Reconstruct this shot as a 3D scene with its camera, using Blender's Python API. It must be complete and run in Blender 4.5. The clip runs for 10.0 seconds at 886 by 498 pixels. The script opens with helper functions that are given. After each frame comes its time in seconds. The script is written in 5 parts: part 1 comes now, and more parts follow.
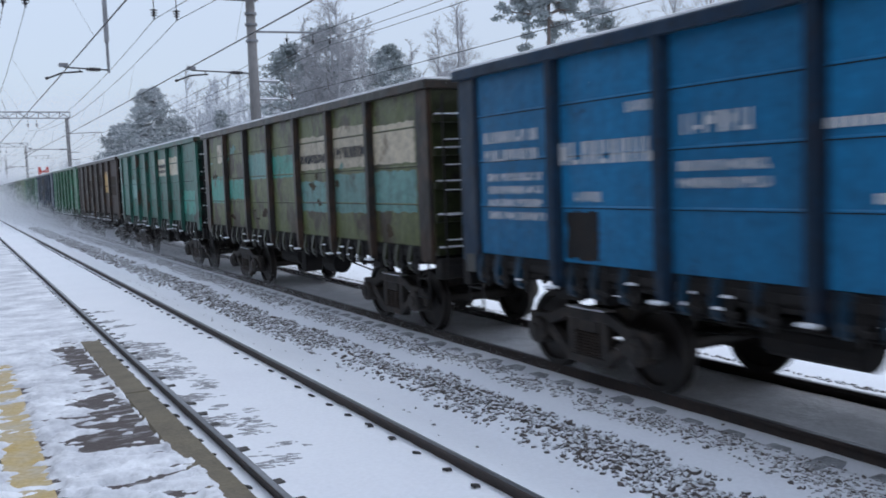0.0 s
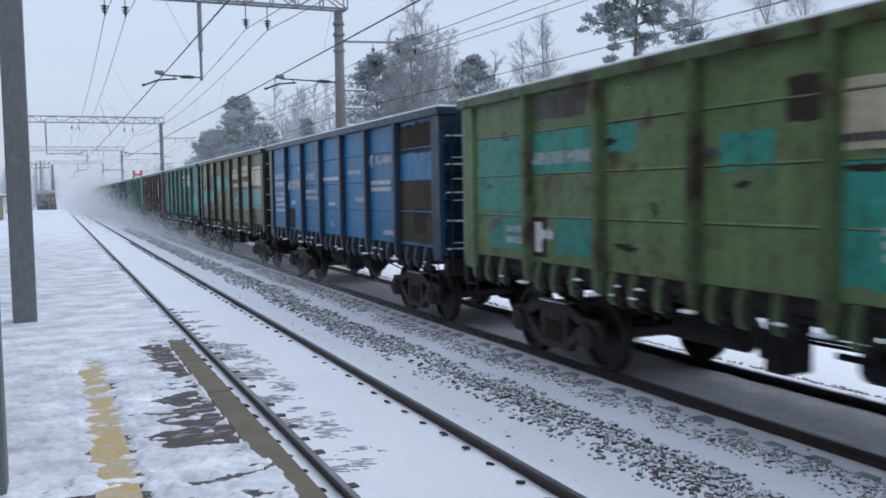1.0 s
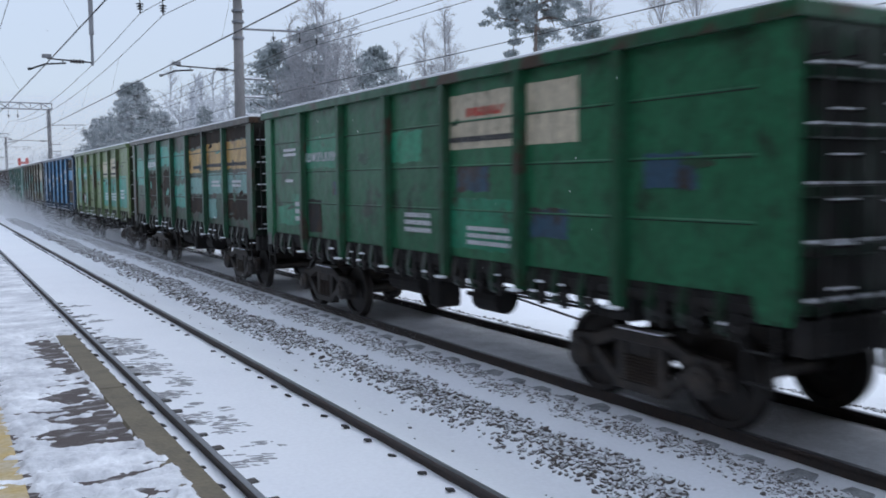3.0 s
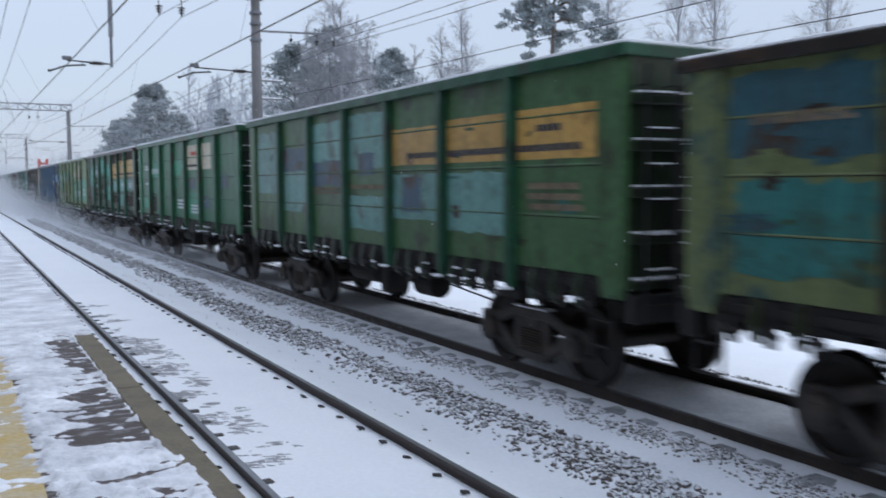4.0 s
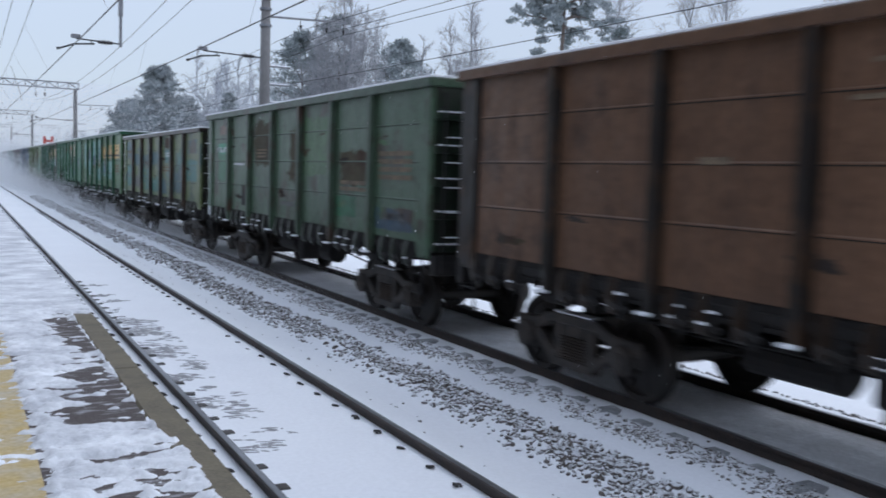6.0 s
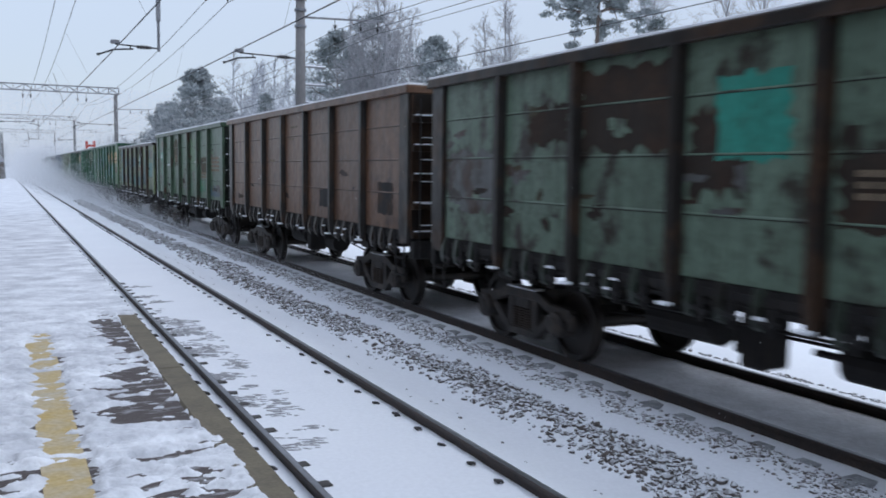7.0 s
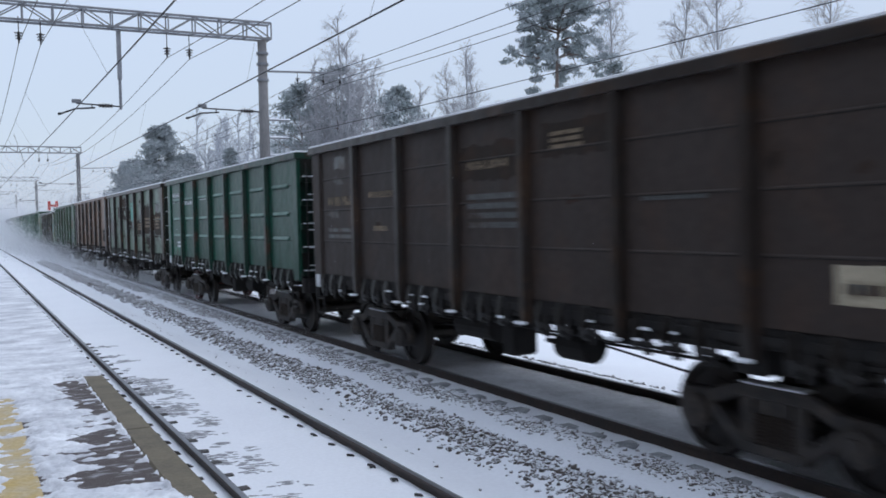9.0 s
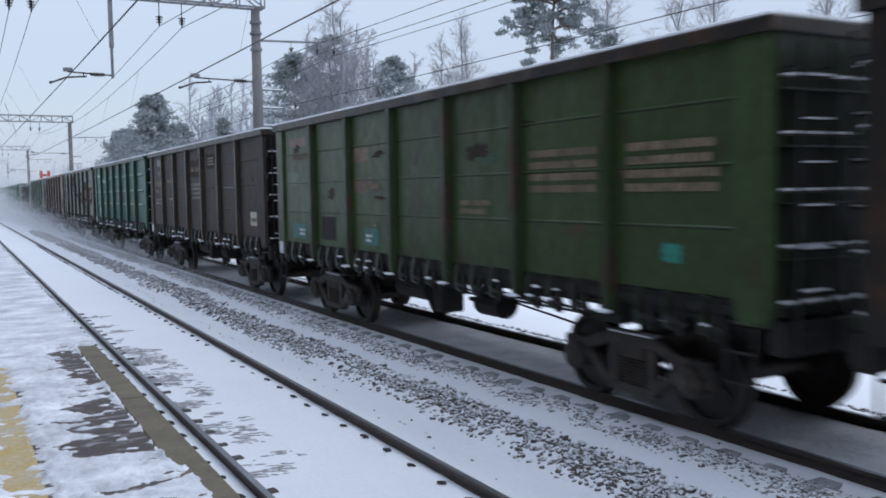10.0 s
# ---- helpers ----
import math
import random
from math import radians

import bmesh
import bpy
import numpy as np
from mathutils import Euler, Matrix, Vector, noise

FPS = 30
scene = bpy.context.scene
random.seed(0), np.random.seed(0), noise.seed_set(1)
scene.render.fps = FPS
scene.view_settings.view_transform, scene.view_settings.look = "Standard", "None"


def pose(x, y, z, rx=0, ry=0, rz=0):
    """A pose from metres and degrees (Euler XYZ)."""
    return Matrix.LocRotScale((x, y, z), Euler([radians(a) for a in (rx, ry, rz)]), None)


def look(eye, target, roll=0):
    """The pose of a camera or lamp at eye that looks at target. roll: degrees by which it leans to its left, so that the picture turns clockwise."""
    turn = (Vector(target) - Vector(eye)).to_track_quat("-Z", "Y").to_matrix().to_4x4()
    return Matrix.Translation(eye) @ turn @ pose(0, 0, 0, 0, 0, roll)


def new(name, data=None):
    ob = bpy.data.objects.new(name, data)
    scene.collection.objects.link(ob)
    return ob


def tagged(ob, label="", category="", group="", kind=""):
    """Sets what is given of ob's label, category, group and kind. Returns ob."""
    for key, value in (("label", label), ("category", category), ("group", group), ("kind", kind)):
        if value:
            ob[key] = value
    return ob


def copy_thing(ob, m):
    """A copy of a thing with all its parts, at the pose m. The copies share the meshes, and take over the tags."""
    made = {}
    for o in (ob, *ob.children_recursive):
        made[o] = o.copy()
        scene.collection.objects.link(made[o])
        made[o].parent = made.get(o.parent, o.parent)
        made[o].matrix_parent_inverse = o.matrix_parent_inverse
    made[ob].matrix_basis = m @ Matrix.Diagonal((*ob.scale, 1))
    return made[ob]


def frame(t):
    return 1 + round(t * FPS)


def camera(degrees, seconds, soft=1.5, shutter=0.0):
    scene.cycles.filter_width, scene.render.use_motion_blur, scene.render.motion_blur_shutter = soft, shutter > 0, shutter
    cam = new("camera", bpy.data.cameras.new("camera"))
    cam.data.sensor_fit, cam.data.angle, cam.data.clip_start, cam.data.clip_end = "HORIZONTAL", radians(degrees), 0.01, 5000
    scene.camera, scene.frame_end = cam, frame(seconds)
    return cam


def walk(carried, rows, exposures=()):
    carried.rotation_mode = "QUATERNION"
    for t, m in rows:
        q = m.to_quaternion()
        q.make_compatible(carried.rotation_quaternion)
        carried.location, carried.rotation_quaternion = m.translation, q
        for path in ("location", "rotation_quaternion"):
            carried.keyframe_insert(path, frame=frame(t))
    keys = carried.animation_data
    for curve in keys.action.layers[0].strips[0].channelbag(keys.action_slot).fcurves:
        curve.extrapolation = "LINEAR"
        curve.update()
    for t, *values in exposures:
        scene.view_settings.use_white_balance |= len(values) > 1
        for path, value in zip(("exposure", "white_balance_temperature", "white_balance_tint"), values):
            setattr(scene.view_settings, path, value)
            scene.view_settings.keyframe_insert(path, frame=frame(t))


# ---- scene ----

# ------------------------------------------------------------------ camera
EYE = (0.0, 0.0, 2.425)
cam = camera(52.96, 10.0, soft=1.7, shutter=0.26)
PATH = [
    (0, -28.77, -4.58, 2.18), (0.5, -25.49, -4.11, 1.98), (1, -23.57, -3.79, 1.01), (1.1, -23.43, -3.75, 0.67),
    (1.5, -24.26, -4.21, 0.75), (2, -27.88, -4.37, 0.56), (2.5, -31.10, -4.62, 0.34), (2.7, -30.90, -4.62, 0.38),
    (3.8, -26.94, -3.60, 0.65), (4, -28.81, -4.25, 0.31), (4.5, -31.01, -6.10, 0.03), (5, -24.41, -5.63, 0.62),
    (5.3, -24.57, -5.68, -0.31), (5.5, -24.73, -6.04, -0.56), (6, -28.53, -4.72, -1.89), (6.2, -29.97, -5.62, -2.23),
    (7.3, -25.30, -4.14, -0.24), (7.5, -25.39, -3.27, -0.01), (8, -25.02, -3.42, 2.30), (8.5, -29.58, -1.70, 0.33),
    (9, -28.33, -1.98, 1.28), (9.5, -29.38, -2.05, 1.42), (10, -28.72, -3.79, 0.93),
]
walk(cam, [(t, pose(*EYE, 90 + p, r, y)) for t, y, p, r in PATH])

# ------------------------------------------------------------------ light: overcast winter day
world = bpy.data.worlds.new("overcast")
scene.world = world
world.use_nodes = True
wn, wl = world.node_tree.nodes, world.node_tree.links
wn.clear()
w_out, w_bg, w_cloud, w_add = wn.new("ShaderNodeOutputWorld"), wn.new("ShaderNodeBackground"), wn.new("ShaderNodeBackground"), wn.new("ShaderNodeAddShader")
w_sky = wn.new("ShaderNodeTexSky")
w_sky.sky_type, w_sky.sun_disc, w_sky.sun_elevation, w_sky.sun_rotation = "NISHITA", False, radians(28), radians(150)
w_bg.inputs["Strength"].default_value = 0.025
w_cloud.inputs["Color"].default_value = (0.60, 0.69, 0.86, 1)
w_cloud.inputs["Strength"].default_value = 0.74
w_tc, w_sep, w_map = wn.new("ShaderNodeTexCoord"), wn.new("ShaderNodeSeparateXYZ"), wn.new("ShaderNodeMapRange")
w_map.inputs["To Min"].default_value, w_map.inputs["To Max"].default_value = 0.74, 1.5
wl.new(w_tc.outputs["Generated"], w_sep.inputs[0])
wl.new(w_sep.outputs["Z"], w_map.inputs[0])
wl.new(w_map.outputs[0], w_cloud.inputs["Strength"])
wl.new(w_sky.outputs[0], w_bg.inputs["Color"])
wl.new(w_bg.outputs[0], w_add.inputs[0])
wl.new(w_cloud.outputs[0], w_add.inputs[1])
wl.new(w_add.outputs[0], w_out.inputs[0])
sun = new("sun", bpy.data.lights.new("sun", "SUN"))
sun.data.energy, sun.data.angle, sun.data.color = 0.5, radians(40), (1.0, 0.97, 0.94)
sun.matrix_world = look((24, 16, 46), (0, 0, 0))
scene.view_settings.exposure = 0.0


# ------------------------------------------------------------------ materials
def mat(name, rgb, rough=0.7, metal=0.0, second=None, amount=0.5, scale=3.0, fine=40.0, bump=0.2, stretch=(1, 1, 1), spread=0.12, coords="Object", bump_scale=None, dist=0.01, vary=0.08):
    """A surface with patches of a second colour, fine grain, bump and a small difference from piece to piece."""
    m = bpy.data.materials.new(name)
    m.use_nodes = True
    n, l = m.node_tree.nodes, m.node_tree.links
    b = n["Principled BSDF"]
    b.inputs["Roughness"].default_value, b.inputs["Metallic"].default_value = rough, metal
    tc, info, mapping, shift = n.new("ShaderNodeTexCoord"), n.new("ShaderNodeObjectInfo"), n.new("ShaderNodeMapping"), n.new("ShaderNodeVectorMath")
    mul = n.new("ShaderNodeMath")
    mul.operation, mul.inputs[1].default_value = "MULTIPLY", 37.0
    l.new(info.outputs["Random"], mul.inputs[0])
    l.new(tc.outputs[coords], shift.inputs[0])
    if coords == "Object":
        l.new(mul.outputs[0], shift.inputs[1])
    mapping.inputs["Scale"].default_value = stretch
    l.new(shift.outputs[0], mapping.inputs["Vector"])
    big, small = n.new("ShaderNodeTexNoise"), n.new("ShaderNodeTexNoise")
    big.inputs["Scale"].default_value, big.inputs["Detail"].default_value, big.inputs["Roughness"].default_value = scale, 6, 0.65
    small.inputs["Scale"].default_value, small.inputs["Detail"].default_value = fine, 4
    for t in (big, small):
        l.new(mapping.outputs[0], t.inputs["Vector"])
    ramp = n.new("ShaderNodeValToRGB")
    ramp.color_ramp.elements[0].position, ramp.color_ramp.elements[1].position = 1 - amount - spread / 2, 1 - amount + spread / 2
    l.new(big.outputs["Fac"], ramp.inputs[0])
    mix = n.new("ShaderNodeMix")
    mix.data_type = "RGBA"
    mix.inputs["A"].default_value = (*rgb, 1)
    mix.inputs["B"].default_value = (*(second or [c * 0.7 for c in rgb]), 1)
    l.new(ramp.outputs[0], mix.inputs["Factor"])
    grain = n.new("ShaderNodeMapRange")
    grain.inputs["From Min"].default_value, grain.inputs["From Max"].default_value = 0.3, 0.7
    grain.inputs["To Min"].default_value, grain.inputs["To Max"].default_value = 1 - vary * 1.6, 1 + vary * 1.6
    l.new(small.outputs["Fac"], grain.inputs[0])
    each = n.new("ShaderNodeMapRange")
    each.inputs["To Min"].default_value, each.inputs["To Max"].default_value = 1 - vary, 1 + vary
    l.new(info.outputs["Random"], each.inputs[0])
    prod = n.new("ShaderNodeMath")
    prod.operation = "MULTIPLY"
    l.new(grain.outputs[0], prod.inputs[0])
    l.new(each.outputs[0], prod.inputs[1])
    tint = n.new("ShaderNodeVectorMath")
    tint.operation = "SCALE"
    l.new(mix.outputs["Result"], tint.inputs[0])
    l.new(prod.outputs[0], tint.inputs["Scale"])
    l.new(tint.outputs[0], b.inputs["Base Color"])
    if bump:
        bp = n.new("ShaderNodeBump")
        bp.inputs["Strength"].default_value, bp.inputs["Distance"].default_value = bump, dist
        src = small
        if bump_scale:
            src = n.new("ShaderNodeTexNoise")
            src.inputs["Scale"].default_value, src.inputs["Detail"].default_value = bump_scale, 5
            l.new(mapping.outputs[0], src.inputs["Vector"])
        l.new(src.outputs["Fac"], bp.inputs["Height"])
        l.new(bp.outputs[0], b.inputs["Normal"])
    return m


def paint(name, rgb, rust=0.32, rust_rgb=(0.09, 0.05, 0.03), rough=0.36, grime=0.5, gloss=0.32, scuff=0.55):
    """Old wagon paint: rust in patches, dirt in vertical runs, tone drifting from place to place."""
    rgb, rust_rgb = [c * 0.68 for c in rgb], [c * 0.6 for c in rust_rgb]
    m = mat(name, rgb, rough, 0.0, rust_rgb, 0.30 + 0.42 * rust, 1.5, 14.0, 0.1, (1, 1.0, 0.8), 0.09, vary=0.12)
    n, l = m.node_tree.nodes, m.node_tree.links
    b = n["Principled BSDF"]
    b.inputs["Specular IOR Level"].default_value = gloss
    old = b.inputs["Base Color"].links[0].from_socket
    tc = n["Texture Coordinate"]
    info = n["Object Info"]
    shift, mapping, run, ramp, mix = n.new("ShaderNodeVectorMath"), n.new("ShaderNodeMapping"), n.new("ShaderNodeTexNoise"), n.new("ShaderNodeValToRGB"), n.new("ShaderNodeMix")
    num = n.new("ShaderNodeMath")
    num.operation, num.inputs[1].default_value = "MULTIPLY", 53.0
    l.new(info.outputs["Random"], num.inputs[0])
    l.new(tc.outputs["Object"], shift.inputs[0])
    l.new(num.outputs[0], shift.inputs[1])
    mapping.inputs["Scale"].default_value = (1, 5.0, 0.7)
    l.new(shift.outputs[0], mapping.inputs["Vector"])
    run.inputs["Scale"].default_value, run.inputs["Detail"].default_value, run.inputs["Roughness"].default_value = 1.3, 7, 0.7
    l.new(mapping.outputs[0], run.inputs["Vector"])
    ramp.color_ramp.elements[0].position, ramp.color_ramp.elements[1].position = 0.42, 0.72
    ramp.color_ramp.elements[1].color = (grime, grime, grime, 1)
    l.new(run.outputs["Fac"], ramp.inputs[0])
    mix.data_type = "RGBA"
    l.new(ramp.outputs[0], mix.inputs["Factor"])
    l.new(old, mix.inputs["A"])
    mix.inputs["B"].default_value = (0.028, 0.024, 0.02, 1)
    # scuffed and faded spots, and plates buckled by the load
    spot, edge, worn = n.new("ShaderNodeTexNoise"), n.new("ShaderNodeValToRGB"), n.new("ShaderNodeMix")
    spot.inputs["Scale"].default_value, spot.inputs["Detail"].default_value, spot.inputs["Roughness"].default_value = 3.4, 9, 0.72
    l.new(shift.outputs[0], spot.inputs["Vector"])
    edge.color_ramp.elements[0].position, edge.color_ramp.elements[1].position = 0.53, 0.62
    edge.color_ramp.elements[1].color = (scuff, scuff, scuff, 1)
    l.new(spot.outputs["Fac"], edge.inputs[0])
    worn.data_type = "RGBA"
    worn.inputs["B"].default_value = (*[0.55 * c + 0.45 * d for c, d in zip([c * 0.5 for c in rgb], rust_rgb)], 1)
    l.new(edge.outputs[0], worn.inputs["Factor"])
    l.new(mix.outputs["Result"], worn.inputs["A"])
    l.new(worn.outputs["Result"], b.inputs["Base Color"])
    dent, relief = n.new("ShaderNodeTexNoise"), n.new("ShaderNodeBump")
    dent.inputs["Scale"].default_value, dent.inputs["Detail"].default_value = 2.2, 2
    l.new(shift.outputs[0], dent.inputs["Vector"])
    relief.inputs["Strength"].default_value, relief.inputs["Distance"].default_value = 0.55, 0.06
    l.new(dent.outputs["Fac"], relief.inputs["Height"])
    l.new(n["Bump"].outputs[0], relief.inputs["Normal"])
    l.new(relief.outputs[0], b.inputs["Normal"])
    return m


SNOW = mat("snow", (0.86, 0.88, 0.92), 0.75, second=(0.80, 0.82, 0.87), amount=0.5, scale=0.6, fine=22, bump=0.35, spread=0.5, bump_scale=9, dist=0.03, vary=0.02)
TRODDEN = mat("trodden_snow", (0.84, 0.86, 0.90), 0.75, second=(0.47, 0.485, 0.53), amount=0.50, scale=2.4, fine=24, bump=0.6, stretch=(1, 1.25, 1), spread=0.3, bump_scale=14, dist=0.03, vary=0.05)
SEAM = mat("dark_seam", (0.022, 0.02, 0.018), 0.8, bump=0)
SNOW_CAP = mat("snow_cap", (0.88, 0.90, 0.94), 0.7, bump=0.2, vary=0.02, amount=0.3)
BED_SNOW = mat("dusty_snow", (0.80, 0.82, 0.86), 0.8, second=(0.55, 0.56, 0.58), amount=0.42, scale=2.2, fine=16, bump=0.4, spread=0.4, coords="Object", bump_scale=12, dist=0.03, vary=0.04)
ASPHALT = mat("wet_paving", (0.075, 0.058, 0.055), 0.75, second=(0.36, 0.36, 0.38), amount=0.38, scale=7, fine=60, bump=0.5, stretch=(1, 2.5, 1), spread=0.16)
EDGE = mat("platform_edge_concrete", (0.17, 0.145, 0.10), 0.85, second=(0.10, 0.085, 0.065), amount=0.4, scale=4, fine=50, bump=0.4, spread=0.4)
YELLOW_LINE = mat("yellow_line_paint", (0.52, 0.37, 0.13), 0.7, second=(0.48, 0.44, 0.36), amount=0.45, scale=5, fine=40, spread=0.4)
CONCRETE = mat("mast_concrete", (0.19, 0.185, 0.185), 0.85, second=(0.13, 0.125, 0.125), amount=0.4, scale=1.5, fine=18, bump=0.3, stretch=(1, 1, 0.3), spread=0.4)
POST_PAINT = mat("grey_post_paint", (0.17, 0.177, 0.185), 0.55, second=(0.15, 0.155, 0.16), amount=0.35, scale=2, fine=30, bump=0.05, stretch=(1, 1, 0.3), spread=0.4)
GALV = mat("galvanised_steel", (0.22, 0.23, 0.25), 0.5, 0.6, second=(0.14, 0.14, 0.15), amount=0.4, scale=3, spread=0.4)
WIRE = mat("wire_metal", (0.055, 0.055, 0.06), 0.6, 0.4, bump=0, vary=0.02)
PORCELAIN = mat("insulator_glaze", (0.04, 0.035, 0.035), 0.25, bump=0)
RAIL_SIDE = mat("rusty_rail", (0.045, 0.038, 0.036), 0.7, 0.2, second=(0.075, 0.05, 0.04), amount=0.4, scale=5, fine=40, bump=0.3, spread=0.4)
RAIL_TOP = mat("polished_rail_head", (0.26, 0.27, 0.29), 0.4, 0.8, second=(0.10, 0.10, 0.11), amount=0.4, scale=2, stretch=(1, 0.2, 1), spread=0.5)
CLIP = mat("fastener_iron", (0.075, 0.07, 0.068), 0.7, 0.3)
SLEEPER = mat("sleeper_concrete", (0.22, 0.225, 0.235), 0.9, second=(0.5, 0.52, 0.55), amount=0.5, scale=5, spread=0.4)
STONE = mat("ballast_stone", (0.085, 0.077, 0.073), 0.9, second=(0.17, 0.14, 0.125), amount=0.45, scale=16, fine=25, bump=0.3, spread=0.3, vary=0.15)
sn, sl = STONE.node_tree.nodes, STONE.node_tree.links
s_geo, s_sep, s_ramp, s_mix = sn.new("ShaderNodeNewGeometry"), sn.new("ShaderNodeSeparateXYZ"), sn.new("ShaderNodeValToRGB"), sn.new("ShaderNodeMix")
s_mix.data_type = "RGBA"
s_ramp.color_ramp.elements[0].position, s_ramp.color_ramp.elements[1].position = 0.62, 0.82
sl.new(s_geo.outputs["True Normal"], s_sep.inputs[0])
sl.new(s_sep.outputs["Z"], s_ramp.inputs[0])
sl.new(s_ramp.outputs[0], s_mix.inputs["Factor"])
sl.new(sn["Principled BSDF"].inputs["Base Color"].links[0].from_socket, s_mix.inputs["A"])
s_mix.inputs["B"].default_value = (0.72, 0.74, 0.78, 1)
sl.new(s_mix.outputs["Result"], sn["Principled BSDF"].inputs["Base Color"])
GRIT = mat("grey_grit", (0.24, 0.235, 0.245), 0.9, second=(0.48, 0.49, 0.52), amount=0.5, scale=14, fine=50, bump=0.3, spread=0.4)
IRON = mat("dark_iron", (0.011, 0.010, 0.010), 0.85, 0.0, second=(0.024, 0.019, 0.016), amount=0.4, scale=4, fine=30, bump=0.3, spread=0.3)
CAST = mat("cast_bogie_steel", (0.028, 0.025, 0.024), 0.7, 0.0, second=(0.075, 0.058, 0.047), amount=0.42, scale=5, fine=30, bump=0.3, spread=0.3)
WHEEL = mat("wheel_steel", (0.022, 0.02, 0.019), 0.6, 0.2, second=(0.045, 0.032, 0.026), amount=0.4, scale=4, spread=0.3)
RED_WHEEL = mat("dull_red_wheel_paint", (0.11, 0.022, 0.022), 0.7, second=(0.04, 0.02, 0.018), amount=0.45, scale=6, spread=0.3)
SPRING = mat("spring_steel", (0.05, 0.036, 0.028), 0.7, 0.2)
RED = mat("red_sign_paint", (0.62, 0.07, 0.05), 0.5)
WHITE = mat("white_lettering", (0.62, 0.64, 0.66), 0.6, second=(0.35, 0.37, 0.40), amount=0.35, scale=4, spread=0.3, bump=0)
# pale green that stands in for skylight on the pressed ribs
HIGHLIGHT = mat("faint_pale_paint", (0.22, 0.33, 0.28), 0.5, second=(0.06, 0.15, 0.11), amount=0.5, scale=3, spread=0.4, bump=0)
DARK_LETTER = mat("black_lettering", (0.06, 0.06, 0.065), 0.6, bump=0)
TAN_LETTER = mat("rusty_pale_lettering", (0.27, 0.20, 0.13), 0.7, second=(0.10, 0.08, 0.055), amount=0.5, scale=5, spread=0.3, bump=0)
BARK = mat("pine_bark", (0.13, 0.10, 0.085), 0.9, second=(0.24, 0.20, 0.18), amount=0.4, scale=3, stretch=(1, 1, 0.3), spread=0.4)
# frosted twigs, lightened further so that the colour carries haze
BIRCH = mat("frost_haze_birch_twigs", (0.26, 0.25, 0.255), 0.9, second=(0.46, 0.47, 0.50), amount=0.5, scale=2, spread=0.5, bump=0)
# frosted needles, with some distance haze painted into the pale tone
NEEDLE = mat("frosted_needles", (0.20, 0.24, 0.235), 0.9, second=(0.40, 0.43, 0.45), amount=0.5, scale=0.9, fine=6, spread=0.4, bump=0, vary=0.1)
# distance haze is painted into this paler copy of the needles
HAZE_NEEDLE = mat("deep_frosted_needles", (0.25, 0.285, 0.29), 0.9, second=(0.38, 0.41, 0.43), amount=0.5, scale=0.6, fine=6, spread=0.4, bump=0, vary=0.06)
# far wood: haze is put into the colour along with the frost
FAR_TREE = mat("frost_haze_wood", (0.44, 0.46, 0.50), 0.9, second=(0.34, 0.36, 0.39), amount=0.4, scale=0.3, spread=0.5, bump=0)
DULL_WALL = mat("dull_brick_wall", (0.16, 0.13, 0.11), 0.85, second=(0.11, 0.09, 0.08), amount=0.5, scale=2, spread=0.4)
PLASTER = mat("yellow_shed_paint", (0.42, 0.36, 0.20), 0.8)


def flake_material():
    m = bpy.data.materials.new("snowflake")
    m.use_nodes = True
    n, l = m.node_tree.nodes, m.node_tree.links
    n.clear()
    out, d, t, mx = n.new("ShaderNodeOutputMaterial"), n.new("ShaderNodeBsdfDiffuse"), n.new("ShaderNodeBsdfTranslucent"), n.new("ShaderNodeMixShader")
    for s in (d, t):
        s.inputs["Color"].default_value = (0.80, 0.81, 0.83, 1)
    l.new(d.outputs[0], mx.inputs[1])
    l.new(t.outputs[0], mx.inputs[2])
    l.new(mx.outputs[0], out.inputs[0])
    return m


FLAKE = flake_material()

# paints of the wagons
TEAL = paint("teal_paint", (0.06, 0.44, 0.34), 0.10, grime=0.35)
PALE_TEAL = paint("pale_teal_paint", (0.19, 0.44, 0.40), 0.16, grime=0.35)
CREAM = paint("cream_paint", (0.84, 0.74, 0.55), 0.14, (0.25, 0.16, 0.09), grime=0.3)
YELLOW = paint("ochre_paint", (0.78, 0.47, 0.13), 0.16, (0.25, 0.11, 0.05), grime=0.35)
OLD_BLUE = paint("faded_blue_paint", (0.05, 0.125, 0.20), 0.32)
LIGHT_GREEN = paint("fresh_green_paint", (0.03, 0.36, 0.20), 0.22, grime=0.3)
RUST = paint("rusted_steel", (0.05, 0.037, 0.028), 0.4, (0.085, 0.05, 0.032), rough=0.85)
DARK_PATCH = paint("dark_primer", (0.03, 0.03, 0.032), 0.3, rough=0.7)
STEEL_TEAL = paint("steel_teal_paint", (0.045, 0.14, 0.17), 0.32)
MUD = paint("muddy_old_paint", (0.11, 0.095, 0.055), 0.34, rough=0.75)
GREY_PATCH = paint("grey_primer", (0.16, 0.17, 0.17), 0.35)


# ------------------------------------------------------------------ mesh helpers
def box(bm, x0, x1, y0, y1, z0, z1):
    v = [bm.verts.new((x, y, z)) for x in (x0, x1) for y in (y0, y1) for z in (z0, z1)]
    for f in ((0, 1, 3, 2), (4, 6, 7, 5), (0, 4, 5, 1), (2, 3, 7, 6), (0, 2, 6, 4), (1, 5, 7, 3)):
        bm.faces.new([v[i] for i in f])
    return v


